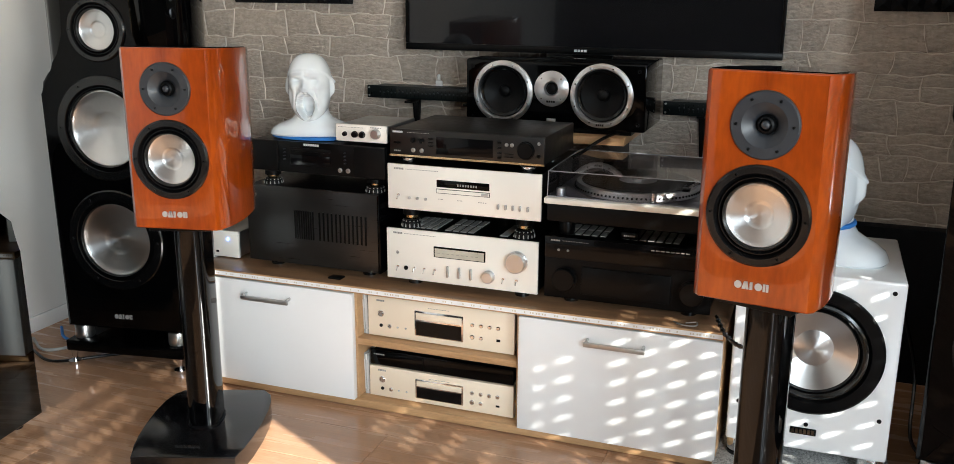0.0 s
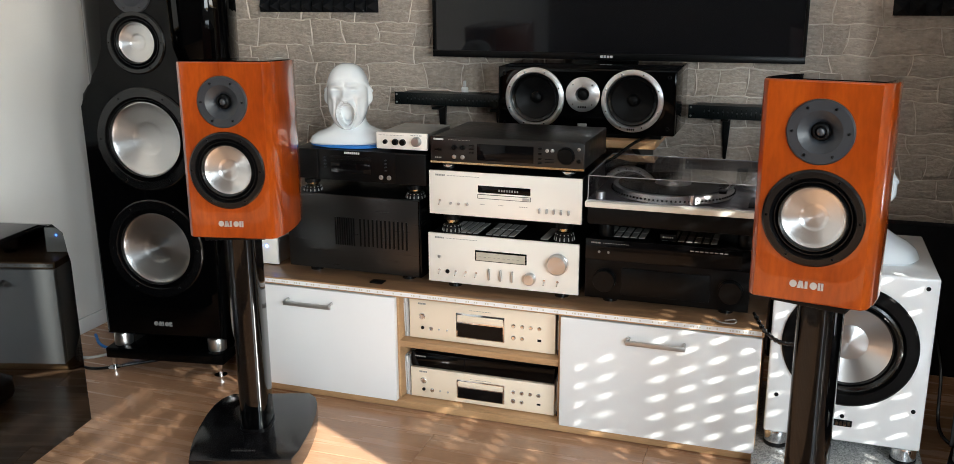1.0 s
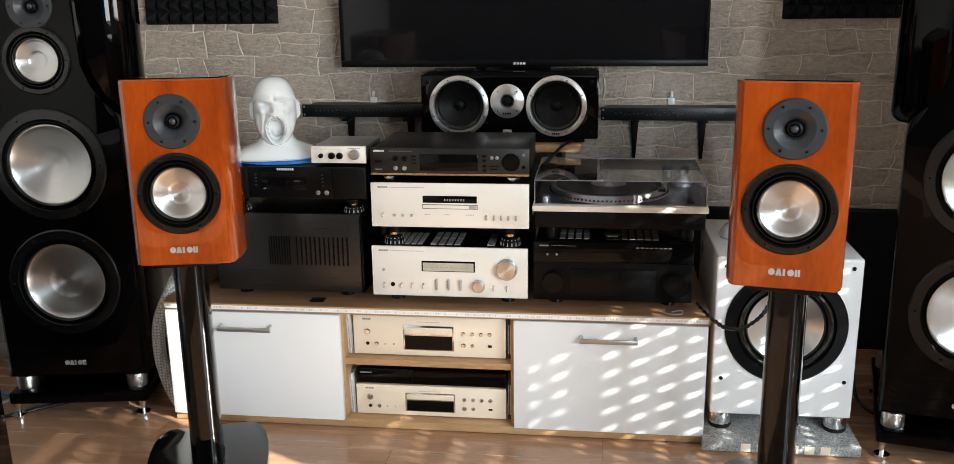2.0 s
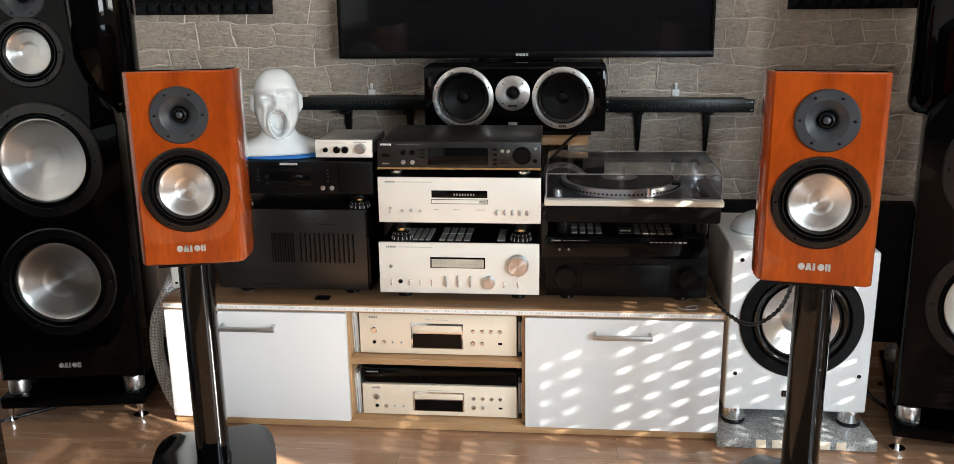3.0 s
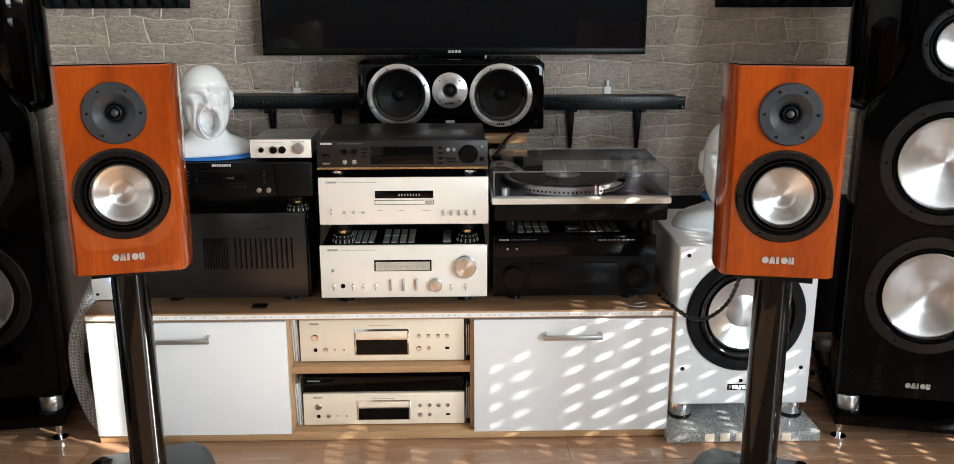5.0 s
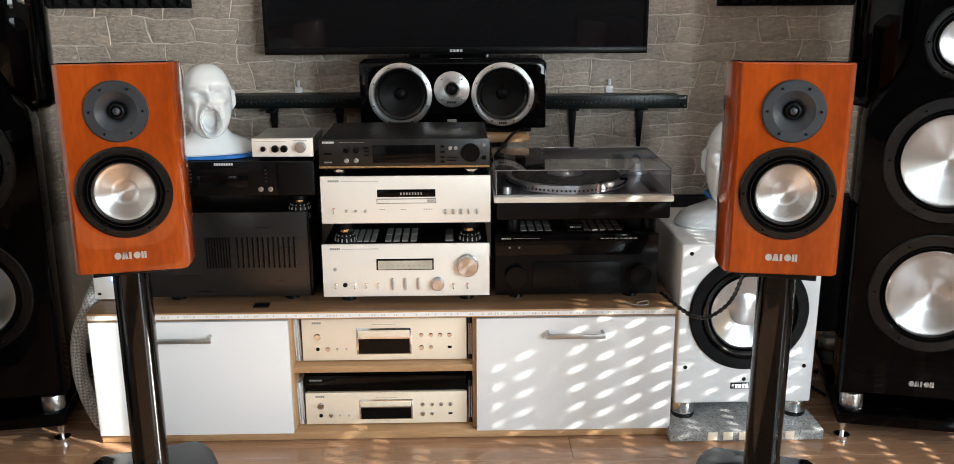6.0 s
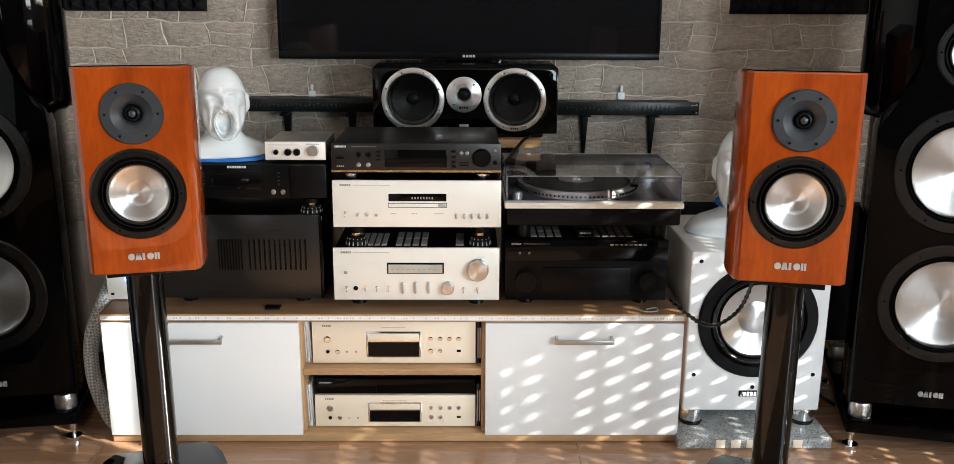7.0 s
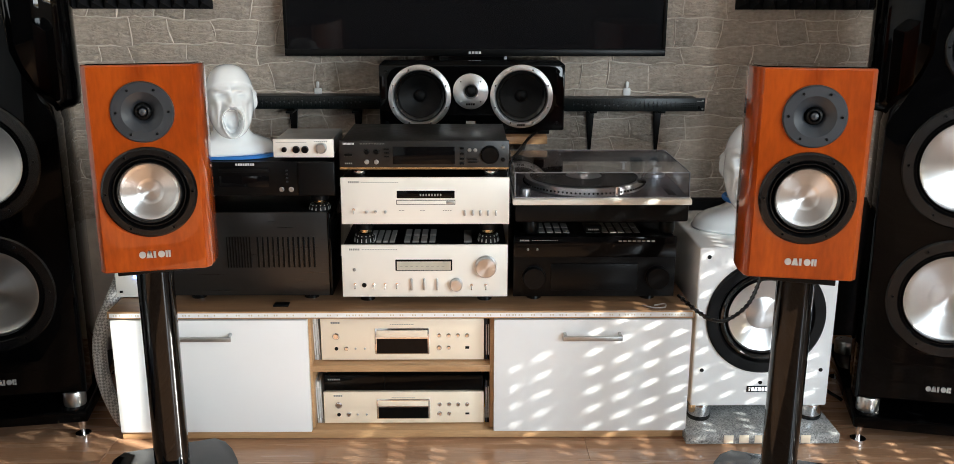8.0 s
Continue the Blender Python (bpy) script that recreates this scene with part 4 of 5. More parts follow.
for x in (-0.56, -0.27):
    part("hinge", box(x - 0.015, x + 0.015, KY + KD - 0.03, KY + KD + 0.008, 0.668, 0.71, 0.003), "satin", tt)


# ---- centre loudspeaker on its wall shelf ----
NY, NX0, NX1, NZ0, NZ1 = 2.6, -1.033, -0.478, 0.782, 0.98
cs = thing("centre_speaker", ((NX0 + NX1) / 2, NY + 0.14, NZ0), "black gloss centre loudspeaker with two silver-ringed woofers", "loudspeaker")
part("body", box(NX0, NX1, NY, NY + 0.27, NZ0, NZ1, 0.006), "gloss", cs)
drill(cs.children[0], ((-0.912, 0.885, 0.082), (-0.608, 0.885, 0.082), (-0.76, 0.9, 0.03)), NY)


def ringed(x, z):
    w = part("woofer", lathe([(0.094, 0.0), (0.094, -0.006), (0.09, -0.009), (0.08, -0.009), (0.077, -0.004), (0.076, 0.004)], x, NY, z, 64), "ring", cs, "bright turned aluminium ring")
    part("surround", lathe([(0.077, 0.002), (0.072, -0.006), (0.066, -0.003), (0.062, 0.003)], x, NY, z, 56), "rubber", w)
    part("cone", lathe([(0.063, 0.002), (0.04, 0.012), (0.02, 0.02), (0.018, 0.02), (0.016, 0.01), (0.009, 0.005), (0, 0.004)], x, NY, z, 48), "matte", w)
    screws(w, x, z, 0.085, 8, NY - 0.009, 0.0024, 0.5)
    part("lettering", bars(x - 0.012, x + 0.012, NY - 0.0088, z - 0.085, 0.006, 4), "satin", w)


ringed(-0.912, 0.885)
ringed(-0.608, 0.885)
w = part("tweeter", lathe([(0.053, 0.0), (0.053, -0.005), (0.05, -0.007), (0.022, -0.007), (0.018, 0.002)], -0.76, NY, 0.9, 56), "ring", cs, "round brushed aluminium plate")
part("dome", lathe([(0.019, 0.002), (0.015, 0.002), (0.012, -0.003), (0.006, -0.005), (0, -0.0055)], -0.76, NY, 0.9, 32), "matte", w)
screws(w, -0.76, 0.9, 0.042, 4, NY - 0.007, 0.0024, 0.5)
part("lettering", bars(-0.774, -0.746, NY - 0.0065, 0.862, 0.006, 4), "satin", w)
part("badge", box(-0.774, -0.746, NY - 0.002, NY + 0.001, 0.8, 0.811, 0.0008), "mark_dim", cs, "small grey badge")
for x in (NX0 + 0.022, NX1 - 0.022):
    for z in (NZ0 + 0.022, NZ1 - 0.022):
        part("grille_socket", lathe([(0.006, 0.001), (0.006, -0.002), (0.003, -0.002), (0.003, 0.0)], x, NY, z, 14), "matte", cs)
ws = thing("wall_shelf", (-0.76, 2.8, 0.73), "pale wooden wall shelf carrying the centre loudspeaker", "shelf")
part("board", box(-0.97, -0.53, 2.57, 2.958, 0.745, 0.7685, 0.002), "beech", ws)
for x in (-0.9, -0.6):
    part("bracket", prism([(2.957, 0.745), (2.62, 0.745), (2.62, 0.738), (2.945, 0.6), (2.957, 0.6)], x - 0.01, x + 0.01), "satin", ws)
# turn bracket outlines from plan to side view
for ob in [o for o in ws.children if o.name.startswith("bracket")]:
    for v_ in ob.data.vertices:
        a, b_, c_ = (v_.co + ORIGIN[ws])
        v_.co = Vector((c_, a, b_)) - ORIGIN[ws]
part("riser", box(-0.99, -0.52, 2.62, 2.86, 0.7685, 0.782, 0.002), "satin", ws)

# ---- television ----
tv = thing("television", (-0.742, 2.92, 0.985), "large black flat television hanging on the stone wall", "television")
VX0, VX1, VZ0, VZ1, VY = -1.36, -0.125, 0.983, 1.7, 2.872
part("back_shell", box(VX0 + 0.02, VX1 - 0.02, VY + 0.018, VY + 0.07, VZ0 + 0.02, VZ1 - 0.02, 0.01), "matte", tv)
bm = box(VX0, VX1, VY, VY + 0.02, VZ0, VZ0 + 0.022, 0.002)
box(VX0, VX1, VY, VY + 0.02, VZ1 - 0.011, VZ1, 0.002, bm=bm)
box(VX0, VX0 + 0.011, VY, VY + 0.02, VZ0 + 0.022, VZ1 - 0.011, 0.002, bm=bm)
box(VX1 - 0.011, VX1, VY, VY + 0.02, VZ0 + 0.022, VZ1 - 0.011, 0.002, bm=bm)
part("bezel", bm, "satin", tv)
part("screen", box(VX0 + 0.01, VX1 - 0.01, VY + 0.006, VY + 0.019, VZ0 + 0.02, VZ1 - 0.01), "screen", tv)
part("brand_mark", bars(-0.765, -0.722, VY, VZ0 + 0.011, 0.008, 4), "mark", tv)
part("sensor_bar", box(-0.86, -0.64, VY + 0.003, VY + 0.016, VZ0 - 0.007, VZ0, 0.001), "gloss", tv)
part("wall_mount", box(-0.95, -0.54, VY + 0.069, 2.959, 1.15, 1.45), "satin", tv)


# ---- rack units on brackets ----
def rack_unit(x0, label, lift=0.0):
    th = thing("rack_unit", (x0 + 0.241, 2.91, 0.825), label, "rack unit", "rack units")
    part("case", box(x0 + 0.02, x0 + 0.462, 2.866, 2.955, 0.807, 0.845, 0.001), "case", th)
    fp = part("front_panel", box(x0, x0 + 0.482, 2.86, 2.867, 0.805, 0.848, 0.001), "green", th)
    bm = bmesh.new()
    for i in range(24):
        a = x0 + 0.05 + i * 0.0145
        box(a, a + 0.0016, 2.8585, 2.8605, 0.812, 0.84, bm=bm)
    part("fader_slot_strip", bm, "satin", fp)
    bm = bmesh.new()
    random.seed(int(x0 * -1000) + 7)
    for i in range(24):
        a = x0 + 0.0485 + i * 0.0145
        z = 0.827 + random.uniform(-0.004, 0.004)
        box(a, a + 0.0046, 2.8545, 2.8595, z - 0.0022, z + 0.0022, bm=bm)
    part("fader_strip", bm, "slate", fp)
    bm = bmesh.new()
    for i in range(9):
        for j in range(3):
            lathe([(0.0022, 0.0), (0.0022, -0.001), (0, -0.001)], x0 + 0.405 + i * 0.0055, 2.86, 0.818 + j * 0.0065, 8, bm=bm)
    part("level_lamp_strip", bm, "satin", fp)
    knob(fp, x0 + 0.018, 0.82, 0.004, 2.86, "satin", 0.006, "level_knob")
    part("brand_mark", bars(x0 + 0.455, x0 + 0.475, 2.86, 0.838, 0.003, 5), "mark_dim", fp)
    part("power_switch", box(x0 + 0.458, x0 + 0.466, 2.857, 2.861, 0.813, 0.825, 0.0005), "satin", fp)
    for x in (x0 + 0.008, x0 + 0.474):
        for z in (0.813, 0.84):
            knob(fp, x, z, 0.003, 2.86, "steel", 0.002, "rack_screw")
    th.location.z += lift


rack_unit(-1.505, "narrow dark green rack equaliser on wall brackets", 0.008)
rack_unit(-0.47, "narrow dark green rack equaliser on wall brackets")
for x in (-1.355, -1.137, -0.354, -0.127):
    br = thing("shelf_bracket", (x, 2.95, 0.66), "black tapered wall bracket under a rack unit", "bracket", "rack brackets")
    part("upright", prism([(x - 0.014, 0.803), (x + 0.014, 0.803), (x + 0.005, 0.662), (x - 0.005, 0.662)], 2.94, 2.958, 0.002, axis="y"), "satin", br)
    part("arm", box(x - 0.012, x + 0.012, 2.868, 2.958, 0.797, 0.8045, 0.001), "satin", br)
for x in (-1.27, -0.232):
    hk = thing("adhesive_hook", (x, 2.94, 0.845), "small white plastic hook above a rack unit", "hook", "wall hooks")
    part("plate", box(x - 0.013, x + 0.013, 2.945, 2.957, 0.846, 0.872, 0.005), "white", hk)
    part("peg", box(x - 0.005, x + 0.005, 2.943, 2.956, 0.871, 0.894, 0.004), "white", hk)


# ---- acoustic foam on the wall ----
def foam_panel(x0, label):
    th = thing("foam_panel", (x0 + 0.25, 2.93, 1.129), label, "acoustic panel", "foam panels")
    part("backing", box(x0, x0 + 0.485, 2.945, 2.959, 1.129, 1.614), "foam", th)
    bm = bmesh.new()
    n = 11
    s = 0.485 / n
    for i in range(n):
        for j in range(n):
            a, z = x0 + i * s, 1.129 + j * s
            q = [bm.verts.new(p) for p in ((a, 2.946, z), (a + s, 2.946, z), (a + s, 2.946, z + s), (a, 2.946, z + s))]
            tip = bm.verts.new((a + s / 2, 2.905, z + s / 2))
            for k in range(4):
                bm.faces.new((q[k], q[(k + 1) % 4], tip))
    part("foam_relief", bm, "foam", th, smooth=False)


foam_panel(-2.088, "black pyramid foam panel on the stone wall")
foam_panel(0.115, "black pyramid foam panel on the stone wall")
tagged(part("lower_wall_panel", box(-0.17, 1.0, 2.9, 2.957, 0.0, 0.493, 0.003), "foam", None, "black foam panel along the foot of the wall"), category="acoustic panel")


# ---- white subwoofer on a granite slab ----
SX0, SX1, SY, SZ0, SZ1 = -0.1535, 0.2265, 2.168, 0.079, 0.537
slab = thing("granite_slab", (0.035, 2.3, 0), "speckled grey granite slab under the subwoofer", "stone slab")
part("stone_plate", box(-0.1777, 0.2413, 2.0924, 2.612, 0.002, 0.033, 0.003), "granite", slab)
bm = bmesh.new()
for i in range(6):
    a = -0.075 + i * 0.042
    box(a, a + 0.026, 2.0902, 2.0928, 0.006, 0.029, 0.0008, bm=bm)
part("raised_badge", bm, "gold", slab, "row of pale raised shapes on the slab's edge")
sw = thing("white_subwoofer", ((SX0 + SX1) / 2, 2.36, 0.033), "white lacquered subwoofer with a large silver cone", "subwoofer")
part("body", box(SX0, SX1, SY, SY + 0.42, SZ0, SZ1, 0.006, 3), "white_lacquer", sw)
drill(sw.children[0], ((0.0364, 0.343, 0.14),), SY)
w = part("woofer", lathe([(0.162, 0.002), (0.162, -0.005), (0.157, -0.009), (0.132, -0.009), (0.128, -0.003), (0.127, 0.012)], 0.0364, SY, 0.343, 72), "satin", sw)
part("surround", lathe([(0.128, 0.004), (0.124, -0.006), (0.118, -0.009), (0.11, -0.004), (0.107, 0.004), (0.104, -0.004), (0.1, 0.004)], 0.0364, SY, 0.343, 72), "rubber", w)
part("cone", lathe([(0.101, 0.003), (0.09, 0.008), (0.066, 0.018), (0.046, 0.026), (0.0455, 0.025), (0.03, 0.02), (0, 0.018)], 0.0364, SY, 0.343, 72), "cone", w)
for x, z in ((-0.1275, 0.511), (-0.1275, 0.187), (0.2003, 0.187), (0.2003, 0.511), (0.0364, 0.15)):
    part("grille_socket", lathe([(0.0055, 0.001), (0.0055, -0.0015), (0.003, -0.0015), (0, -0.0005)], x, SY, z, 16), "matte", sw)
b2 = part("badge_plate", box(0.0, 0.062, SY - 0.002, SY + 0.001, 0.122, 0.14, 0.001), "satin", sw)
part("badge", bars(0.003, 0.06, SY - 0.002, 0.131, 0.012, 6), "chrome", b2, "small raised metal badge")
for x in (-0.12, 0.193):
    for y in (2.2, 2.548):
        fo = part("foot", lathe([(0, 0.0435), (0.03, 0.0435), (0.031, 0.046), (0.031, 0.078), (0.029, 0.08), (0, 0.08)], x, y, 0, 28, "z"), "chrome", sw)
        part("foot_pad", lathe([(0, 0.033), (0.03, 0.033), (0.032, 0.036), (0.032, 0.043), (0, 0.043)], x, y, 0, 28, "z"), "rubber", fo)


# ---- busts ----
def bust(name, x, y, z, s, turn, label):
    """A glazed bust as one plain mesh: a shaped head with an open mouth on a flared neck."""
    bm = bmesh.new()
    nu, nv = 160, 128
    a, b_, c_ = 0.0615, 0.072, 0.096
    rows = []
    for j in range(nv + 1):
        th_ = math.pi * j / nv
        row = []
        for i in range(nu):
            ph = 2 * math.pi * i / nu
            d = Vector((math.sin(th_) * math.cos(ph), math.sin(th_) * math.sin(ph), math.cos(th_)))
            q_ = 2.0 + 0.45 * d.z if d.z > 0 else 2.0 + 0.7 * min(1.0, -d.z * 1.6)
            r = (abs(d.x / a) ** q_ + abs(d.y / b_) ** q_ + abs(d.z / c_) ** q_) ** (-1 / q_)
            p = d * r
            px, pz = p.x, p.z

            def g(cx, cz, sx, sz):
                return math.exp(-(((abs(px) - cx) / sx) ** 2) - ((pz - cz) / sz) ** 2)

            # jaw narrows towards the chin, temples are full
            p.x *= 1 - 0.2 * max(0.0, min(1.0, (-pz - 0.01) / 0.08)) ** 1.3
            px = p.x
            if d.y < 0:
                f = min(1.0, -d.y * 2.4)
                k = 0.017 * g(0, 0.012, 0.0085, 0.014) + 0.008 * g(0.0105, 0.003, 0.0065, 0.0065)
                k -= 0.01 * g(0.006, -0.006, 0.0035, 0.0028)
                # screwed-up eyes below a heavy brow
                k -= 0.017 * g(0.024, 0.026, 0.013, 0.0075)
                k += 0.005 * g(0.024, 0.022, 0.009, 0.003)
                k += 0.009 * g(0.02, 0.04, 0.02, 0.006) - 0.004 * g(0, 0.042, 0.005, 0.009)
                k += 0.01 * g(0.038, 0.008, 0.01, 0.012)
                # open mouth: lips, hollow, tongue, folds from the nose and in the cheeks
                wide = 0.0245 + 0.004 * max(-1.0, min(1.0, (pz + 0.046) / 0.03))
                e = math.hypot(px / wide, (pz + 0.046) / 0.037)
                k += 0.008 * math.exp(-(((e - 1.13) / 0.11) ** 2))
                k -= 0.05 / (1 + math.exp((e - 0.9) * 30))
                k += 0.02 * g(0, -0.062, 0.013, 0.015)
                k += 0.012 * math.exp(-((px / 0.016) ** 4) - ((pz + 0.018) / 0.0035) ** 2)
                k -= 0.009 * math.exp(-(((abs(px) - 0.027 - 0.12 * (-0.01 - pz)) / 0.0045) ** 2) - ((pz + 0.03) / 0.03) ** 4)
                k -= 0.006 * g(0.043, -0.028, 0.006, 0.03)
                k += 0.009 * g(0, -0.089, 0.018, 0.008)
                p.y -= k * f
            # cap line round the forehead
            p += d * 0.0042 / (1 + math.exp(-((pz - 0.058 + 0.045 * max(0, d.y + 0.8)) * 1500)))
            ear = math.exp(-(((d.y - 0.1) / 0.2) ** 4) - ((pz - 0.002) / 0.024) ** 4)
            if abs(d.x) > 0.5:
                p.x += math.copysign(0.011 * ear, d.x)
            row.append(bm.verts.new((p.x, p.y - 0.012, p.z + 0.135)))
        rows.append(row)
    for q, w_ in zip(rows, rows[1:]):
        for i in range(nu):
            bm.faces.new((q[i], q[(i + 1) % nu], w_[(i + 1) % nu], w_[i]))
    rows = []
    for h, rx, ry, oy in ((0.1, 0.044, 0.046, 0.016), (0.075, 0.045, 0.047, 0.016), (0.058, 0.049, 0.05, 0.013), (0.047, 0.058, 0.053, 0.01), (0.039, 0.074, 0.057, 0.008), (0.031, 0.096, 0.062, 0.006), (0.02, 0.114, 0.066, 0.004), (0.012, 0.119, 0.068, 0.004), (0.004, 0.123, 0.07, 0.002), (0.0, 0.12, 0.068, 0.002), (0.0, 0.001, 0.001, 0)):
        row = []
        for i in range(nu):
            ph = 2 * math.pi * i / nu
            cx, sy = math.cos(ph), math.sin(ph)
            e = 0.75
            row.append(bm.verts.new((rx * math.copysign(abs(cx) ** e, cx), oy + ry * math.copysign(abs(sy) ** e, sy) - 0.002, h)))
        rows.append(row)
    for q, w_ in zip(rows, rows[1:]):
        for i in range(nu):
            bm.faces.new((q[i], q[(i + 1) % nu], w_[(i + 1) % nu], w_[i]))
    bmesh.ops.scale(bm, vec=(s, s, s), verts=bm.verts)
    ob = part(name, bm, "ceramic", None, label)
    ob.matrix_world = pose(x, y, z, 0, 0, turn)
    return tagged(ob, category="bust", group="white busts")


mat_ = [(0.125 * math.cos(a), 0.075 * math.sin(a)) for a in (2 * math.pi * i / 36 for i in range(36))]
pad = part("felt_pad", prism([(x - 1.408, y + 2.3) for x, y in mat_], 0.7625, 0.7705, 0.002), "blue", None, "blue felt pad under the white bust")
tagged(pad, category="felt pad")
bust("bust", -1.406, 2.305, 0.7705, 1.0, 18, "white glazed bust with wide open mouth on blue felt")
bust("bust", 0.033, 2.36, 0.5375, 1.32, -20, "white glazed bust with blue neck band on the subwoofer")
bm = bmesh.new()
ringp = [(0.033 + 0.071 * math.cos(a), 2.378 + 0.083 * math.sin(a), 0.623) for a in (2 * math.pi * i / 32 for i in range(33))]
tube(ringp, 0.0065, 8, bm)
tagged(part("neck_band", bm, "blue", None, "blue band round the bust's neck"), category="band")

# ---- cables ----
bm = tube(spline([(-1.735, 2.3, 0.42), (-1.748, 2.24, 0.37), (-1.772, 2.2, 0.29), (-1.777, 2.19, 0.2), (-1.766, 2.19, 0.12), (-1.742, 2.19, 0.05), (-1.73, 2.2, 0.021)], 10), 0.0195, 16)
tagged(part("braided_hose", bm, "braid", None, "thick grey braided cable hose beside the sideboard"), category="cable")
bm = bmesh.new()
loop = spline([(-0.2, 2.19, 0.396), (-0.168, 2.105, 0.382), (-0.13, 2.09, 0.362), (-0.09, 2.085, 0.366), (-0.045, 2.085, 0.402), (-0.02, 2.09, 0.452), (0.0, 2.1, 0.52)], 8)
tube(loop, 0.0042, 8, bm)
for k in range(2, len(loop) - 1, 2):
    c_ = Vector(loop[k])
    lathe([(0.0042, -0.0015), (0.0066, 0), (0.0042, 0.0015)], c_.x, c_.y, c_.z, 10, bm=bm)
tagged(part("braided_cable", bm, "rubber", None, "black braided cable hanging from the sideboard"), category="cable")
for k, (mat_name, pts) in enumerate((("blue", [(-2.45, 2.3, 0.02), (-2.33, 2.2, 0.03), (-2.2, 2.22, 0.012), (-2.05, 2.4, 0.008)]), ("rubber", [(-2.4, 2.12, 0.008), (-2.27, 2.07, 0.008), (-2.15, 2.16, 0.008), (-2.0, 2.3, 0.008)]),
                                     ("mark_dim", [(-2.48, 2.2, 0.01), (-2.35, 2.13, 0.012), (-2.25, 2.25, 0.012), (-2.1, 2.45, 0.008)]), ("rubber", [(0.26, 2.6, 0.35), (0.3, 2.5, 0.2), (0.3, 2.4, 0.05), (0.35, 2.35, 0.008)]),
                                     ("rubber", [(-0.5, 2.72, 0.778), (-0.57, 2.58, 0.776), (-0.62, 2.46, 0.745), (-0.655, 2.36, 0.715), (-0.657, 2.34, 0.62)]))):
    tagged(part("cable", tube(spline(pts, 8), 0.005, 8), mat_name, None, "loose thin cable lying behind a loudspeaker"), category="cable")
tagged(part("baseboard", box(X0, X0 + 0.012, Y0, Y1, 0.0, 0.055, 0.002), "white", None, "low white skirting board"), category="skirting", kind="structure")

# ---- pieces of floor and wall ----
random.seed(21)
board_mesh = {}


def plank_mesh(length, width, key):
    if key not in board_mesh:
        bm = box(0, length, 0, width, -0.0118, 0.0, 0.0006, 1)
        me = bpy.data.meshes.new("plank")
        bm.to_mesh(me)
        bm.free()
        me.materials.append(M["floorboard"])
        board_mesh[key] = me
    return board_mesh[key]


WID, LEN = 0.193, 1.285
y = Y0
while y < Y1 - 0.001:
    wd = min(WID, Y1 - y)
    x = X0 - random.uniform(0.1, 1.1)
    while x < X1:
        a, b_ = max(x, X0), min(x + LEN, X1)
        if b_ - a > 0.01:
            ob = new("plank", plank_mesh(round(b_ - a - 0.0006, 4), round(wd - 0.0006, 4), (round(b_ - a, 3), round(wd, 3))))
            ob.parent = subfloor
            ob.location = (a, y, 0)
        x += LEN
    y += WID

# rough stone facing: low faces between pale raised joint beads
random.seed(33)


def wavy(seed_, amp):
    """A slow, uneven line round zero."""
    rnd = random.Random(seed_)
    waves = [(rnd.uniform(5, 12), rnd.uniform(0, 6.3), 1.0), (rnd.uniform(16, 30), rnd.uniform(0, 6.3), 0.55), (rnd.uniform(45, 80), rnd.uniform(0, 6.3), 0.35), (rnd.uniform(120, 190), rnd.uniform(0, 6.3), 0.16)]
    return lambda u: amp * sum(k * math.sin(f * u + p) for f, p, k in waves) / 1.3


STONE_Z0, STONE_Z1 = 0.42, 1.5
levels = [STONE_Z0]
while levels[-1] < STONE_Z1:
    levels.append(levels[-1] + random.choice((0.052, 0.06, 0.068, 0.078, 0.088)))
lines = [wavy(100 + k, 0.0085) for k in range(len(levels))]


def bed(k, x):
    return levels[k] + lines[k](x)


bead_v, bead_f = [], []


def bead(pts, wide):
    """A raised joint through (x, z) points: a rounded ridge of uneven width that fades at its ends."""
    base = len(bead_v)
    last = len(pts) - 1
    for k, (px, pz) in enumerate(pts):
        ax, az = pts[max(k - 1, 0)]
        bx, bz = pts[min(k + 1, last)]
        dl = math.hypot(bx - ax, bz - az) or 1
        nx, nz = -(bz - az) / dl, (bx - ax) / dl
        w_ = wide * random.uniform(0.35, 1.35) * (0.4 if k in (0, last) else 1.0)
        up_ = random.uniform(0.004, 0.0095)
        for side, y_ in ((-1, 0.0), (-0.45, -up_ * 0.85), (0.45, -up_), (1, 0.0)):
            bead_v.append((px + nx * w_ * side, Y1 + y_, pz + nz * w_ * side))
        if k:
            for j in range(3):
                a_ = base + (k - 1) * 4 + j
                bead_f.append((a_, a_ + 1, a_ + 5, a_ + 4))


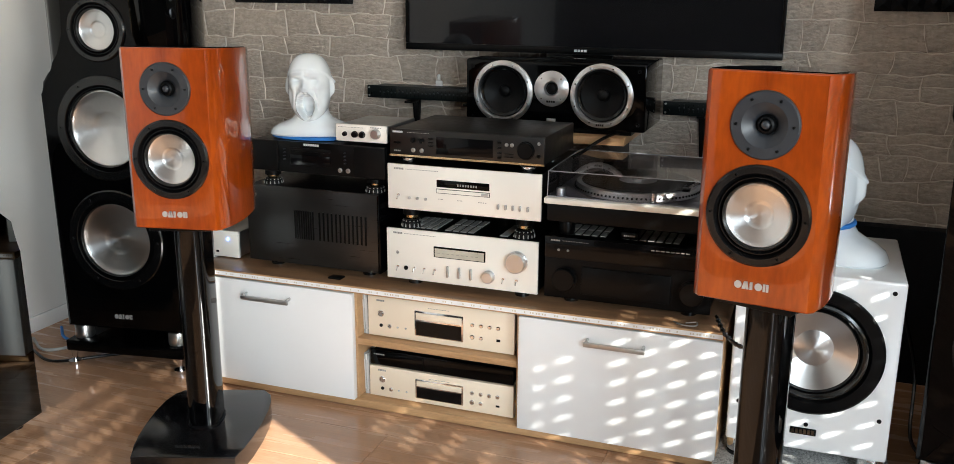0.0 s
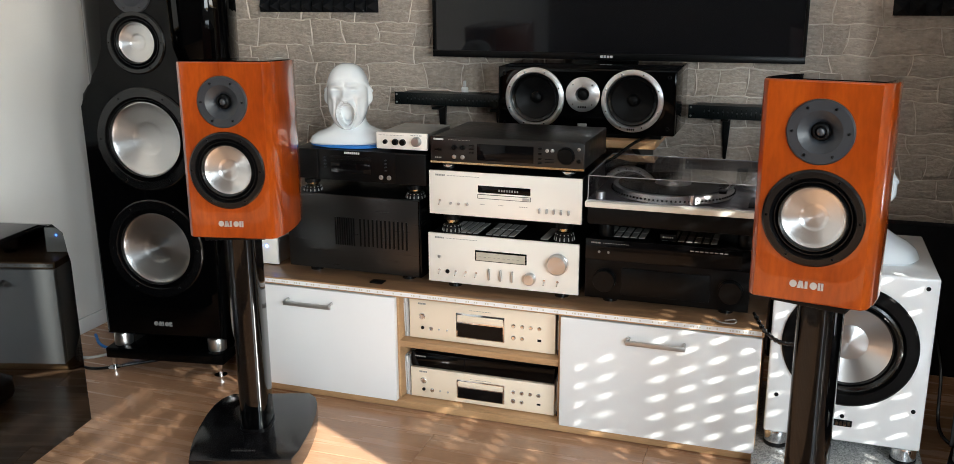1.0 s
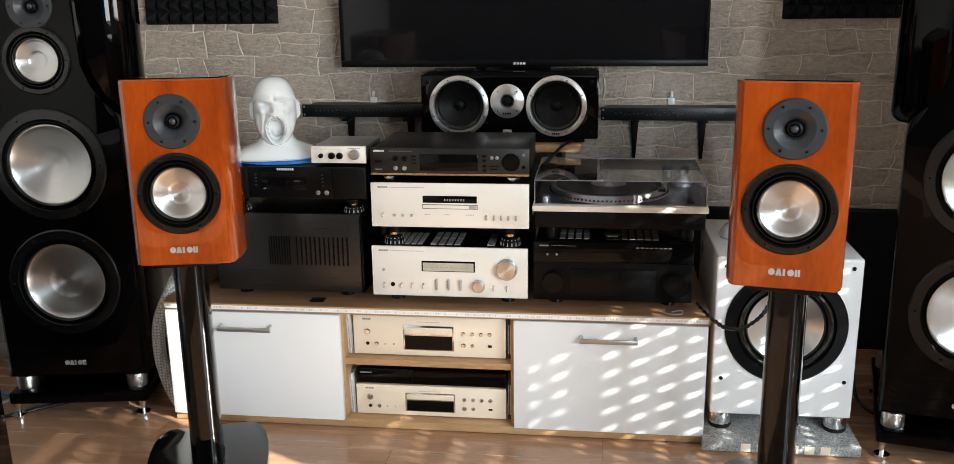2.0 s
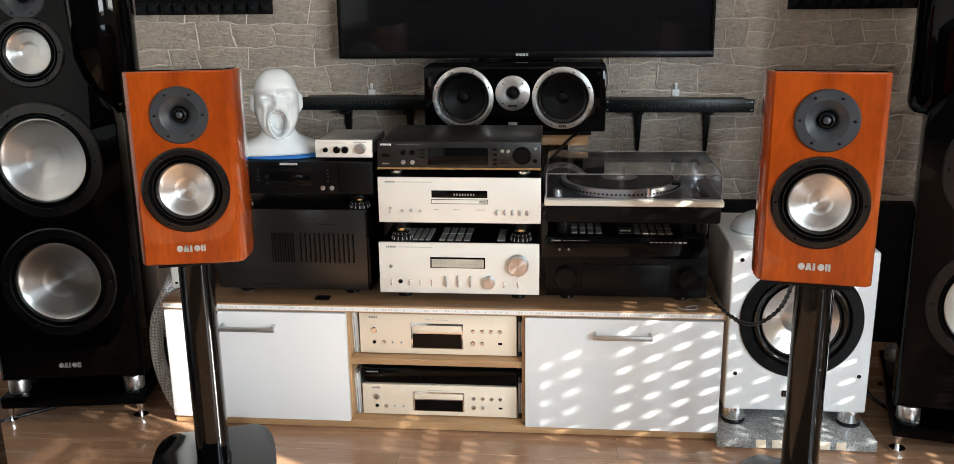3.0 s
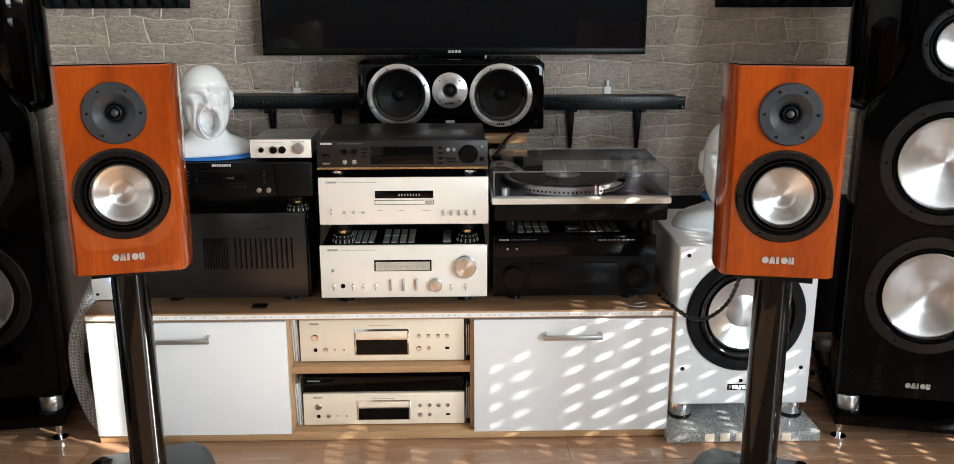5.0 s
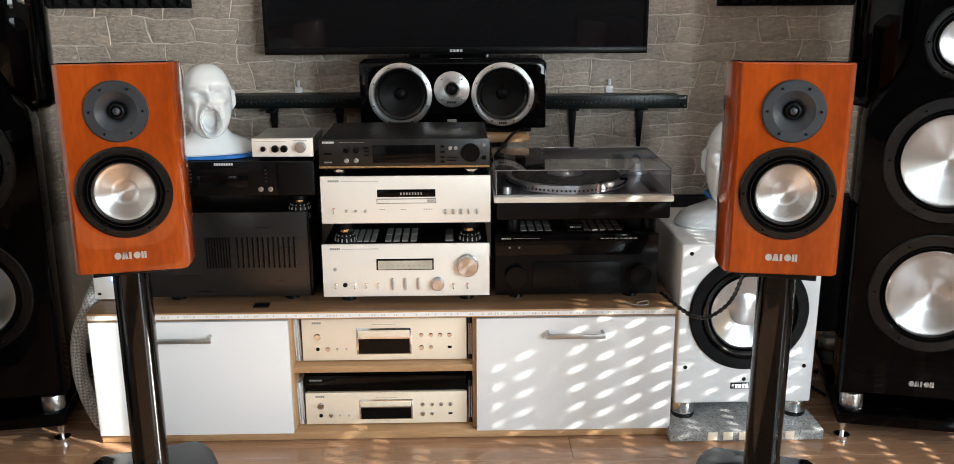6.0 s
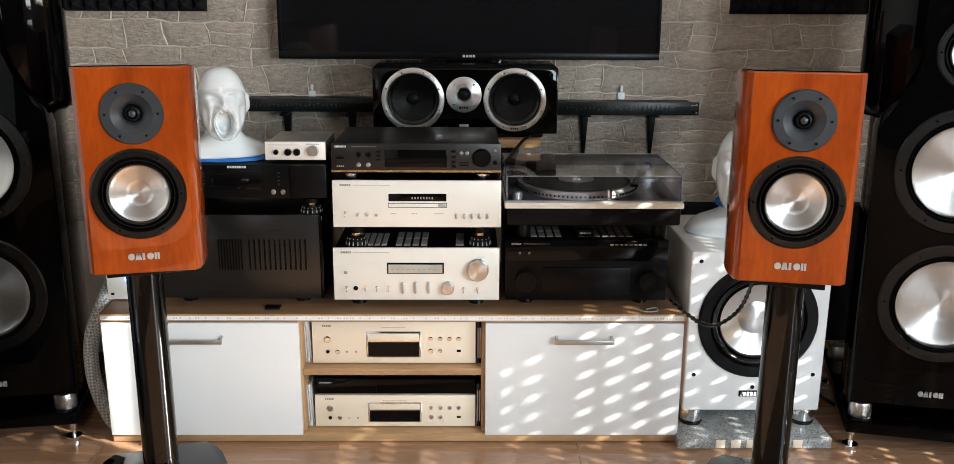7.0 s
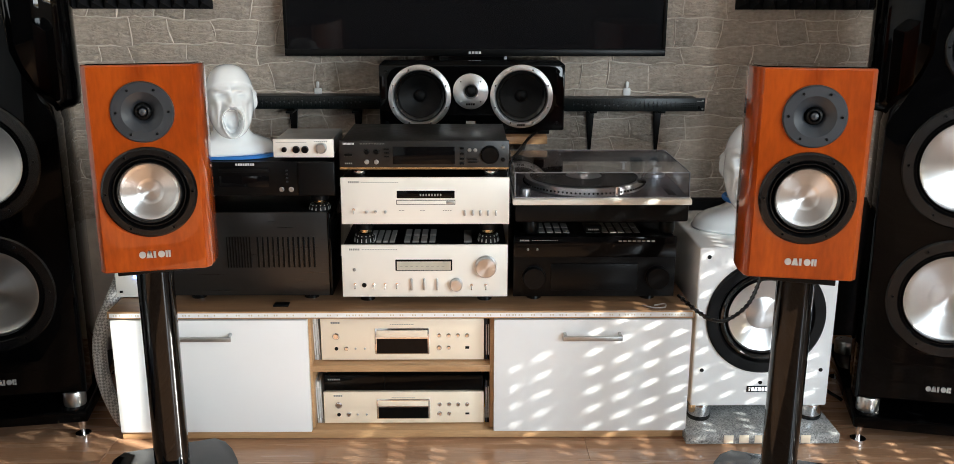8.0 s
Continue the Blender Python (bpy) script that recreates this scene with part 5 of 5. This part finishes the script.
def stone_piece(left, right, lo, hi):
    """One stone between two joints, each a (x at its foot, x at its head) pair."""
    n = 6
    foot = [(left[0] + (right[0] - left[0]) * i / n) for i in range(n + 1)]
    head = [(left[1] + (right[1] - left[1]) * i / n) for i in range(n + 1)]
    out = [(x_, lo(x_)) for x_ in foot] + [(x_, hi(x_)) for x_ in reversed(head)]
    cx = sum(p[0] for p in out) / len(out)
    cz = sum(p[1] for p in out) / len(out)
    proud = random.uniform(0.0022, 0.0045)
    m_ = len(out)
    verts = [(px - cx, 0.0, pz - cz) for px, pz in out]
    verts += [((px - cx) * 0.955, -proud * random.uniform(0.6, 1.1), (pz - cz) * 0.9) for px, pz in out]
    verts += [((px - cx) * 0.5, -proud * random.uniform(0.7, 1.6), (pz - cz) * 0.45) for px, pz in out]
    verts.append((0, -proud * random.uniform(0.8, 1.5), 0))
    faces = []
    for ring in (0, m_):
        faces += [(ring + i, ring + (i + 1) % m_, ring + m_ + (i + 1) % m_, ring + m_ + i) for i in range(m_)]
    faces += [(2 * m_ + i, 2 * m_ + (i + 1) % m_, 3 * m_) for i in range(m_)]
    me = bpy.data.meshes.new("stone")
    me.from_pydata(verts, [], faces)
    me.materials.append(M["stone"])
    me.shade_smooth()
    ob = new("stone", me)
    ob.parent = wall_back
    ob.location = (cx, Y1, cz)


for k in range(len(levels) - 1):
    lo, hi = (lambda x_, k=k: bed(k, x_)), (lambda x_, k=k: bed(k + 1, x_))
    x = X0 + 0.003
    joint = (x, x)
    while x < X1 - 0.02:
        x = min(x + random.choice((0.075, 0.1, 0.13, 0.15, 0.18, 0.22)) * random.uniform(0.9, 1.1), X1 - 0.003)
        if X1 - x < 0.06:
            x = X1 - 0.003
        lean = random.uniform(-0.011, 0.011)
        nxt = (x - lean, x + lean) if x < X1 - 0.01 else (x, x)
        # a few tall places hold two thin stones, one on the other
        if levels[k + 1] - levels[k] > 0.075 and random.random() < 0.3:
            part_at = random.uniform(0.4, 0.6)
            mid = lambda x_, lo=lo, hi=hi, part_at=part_at: lo(x_) + (hi(x_) - lo(x_)) * part_at
            xm = (joint[0] + (joint[1] - joint[0]) * part_at, nxt[0] + (nxt[1] - nxt[0]) * part_at)
            stone_piece((joint[0], xm[0]), (nxt[0], xm[1]), lo, mid)
            stone_piece((xm[0], joint[1]), (xm[1], nxt[1]), mid, hi)
            bead([(xm[0] + (xm[1] - xm[0]) * i / 8, mid(xm[0] + (xm[1] - xm[0]) * i / 8)) for i in range(9)], 0.0024)
        else:
            stone_piece(joint, nxt, lo, hi)
        if x < X1 - 0.01:
            z0_, z1_ = lo(nxt[0]), hi(nxt[1])
            bow = random.uniform(-0.009, 0.009)
            bead([(nxt[0] + (nxt[1] - nxt[0]) * i / 6 + bow * math.sin(math.pi * i / 6), z0_ + (z1_ - z0_) * i / 6) for i in range(7)], 0.0025)
        joint = nxt
    if k:
        a = X0 + 0.003
        while a < X1 - 0.02:
            b_ = min(a + random.uniform(0.25, 0.7), X1 - 0.003)
            n = max(3, int((b_ - a) / 0.018))
            bead([(a + (b_ - a) * i / n, bed(k, a + (b_ - a) * i / n)) for i in range(n + 1)], 0.003)
            a = b_ - random.uniform(-0.03, 0.004)
me = bpy.data.meshes.new("joint_beads")
me.from_pydata(bead_v, [], bead_f)
me.materials.append(M["mortar"])
me.shade_smooth()
beads = new("joint_beads", me)
beads.parent = wall_back
tagged(beads, "pale raised joints between the stones", kind="stuff")
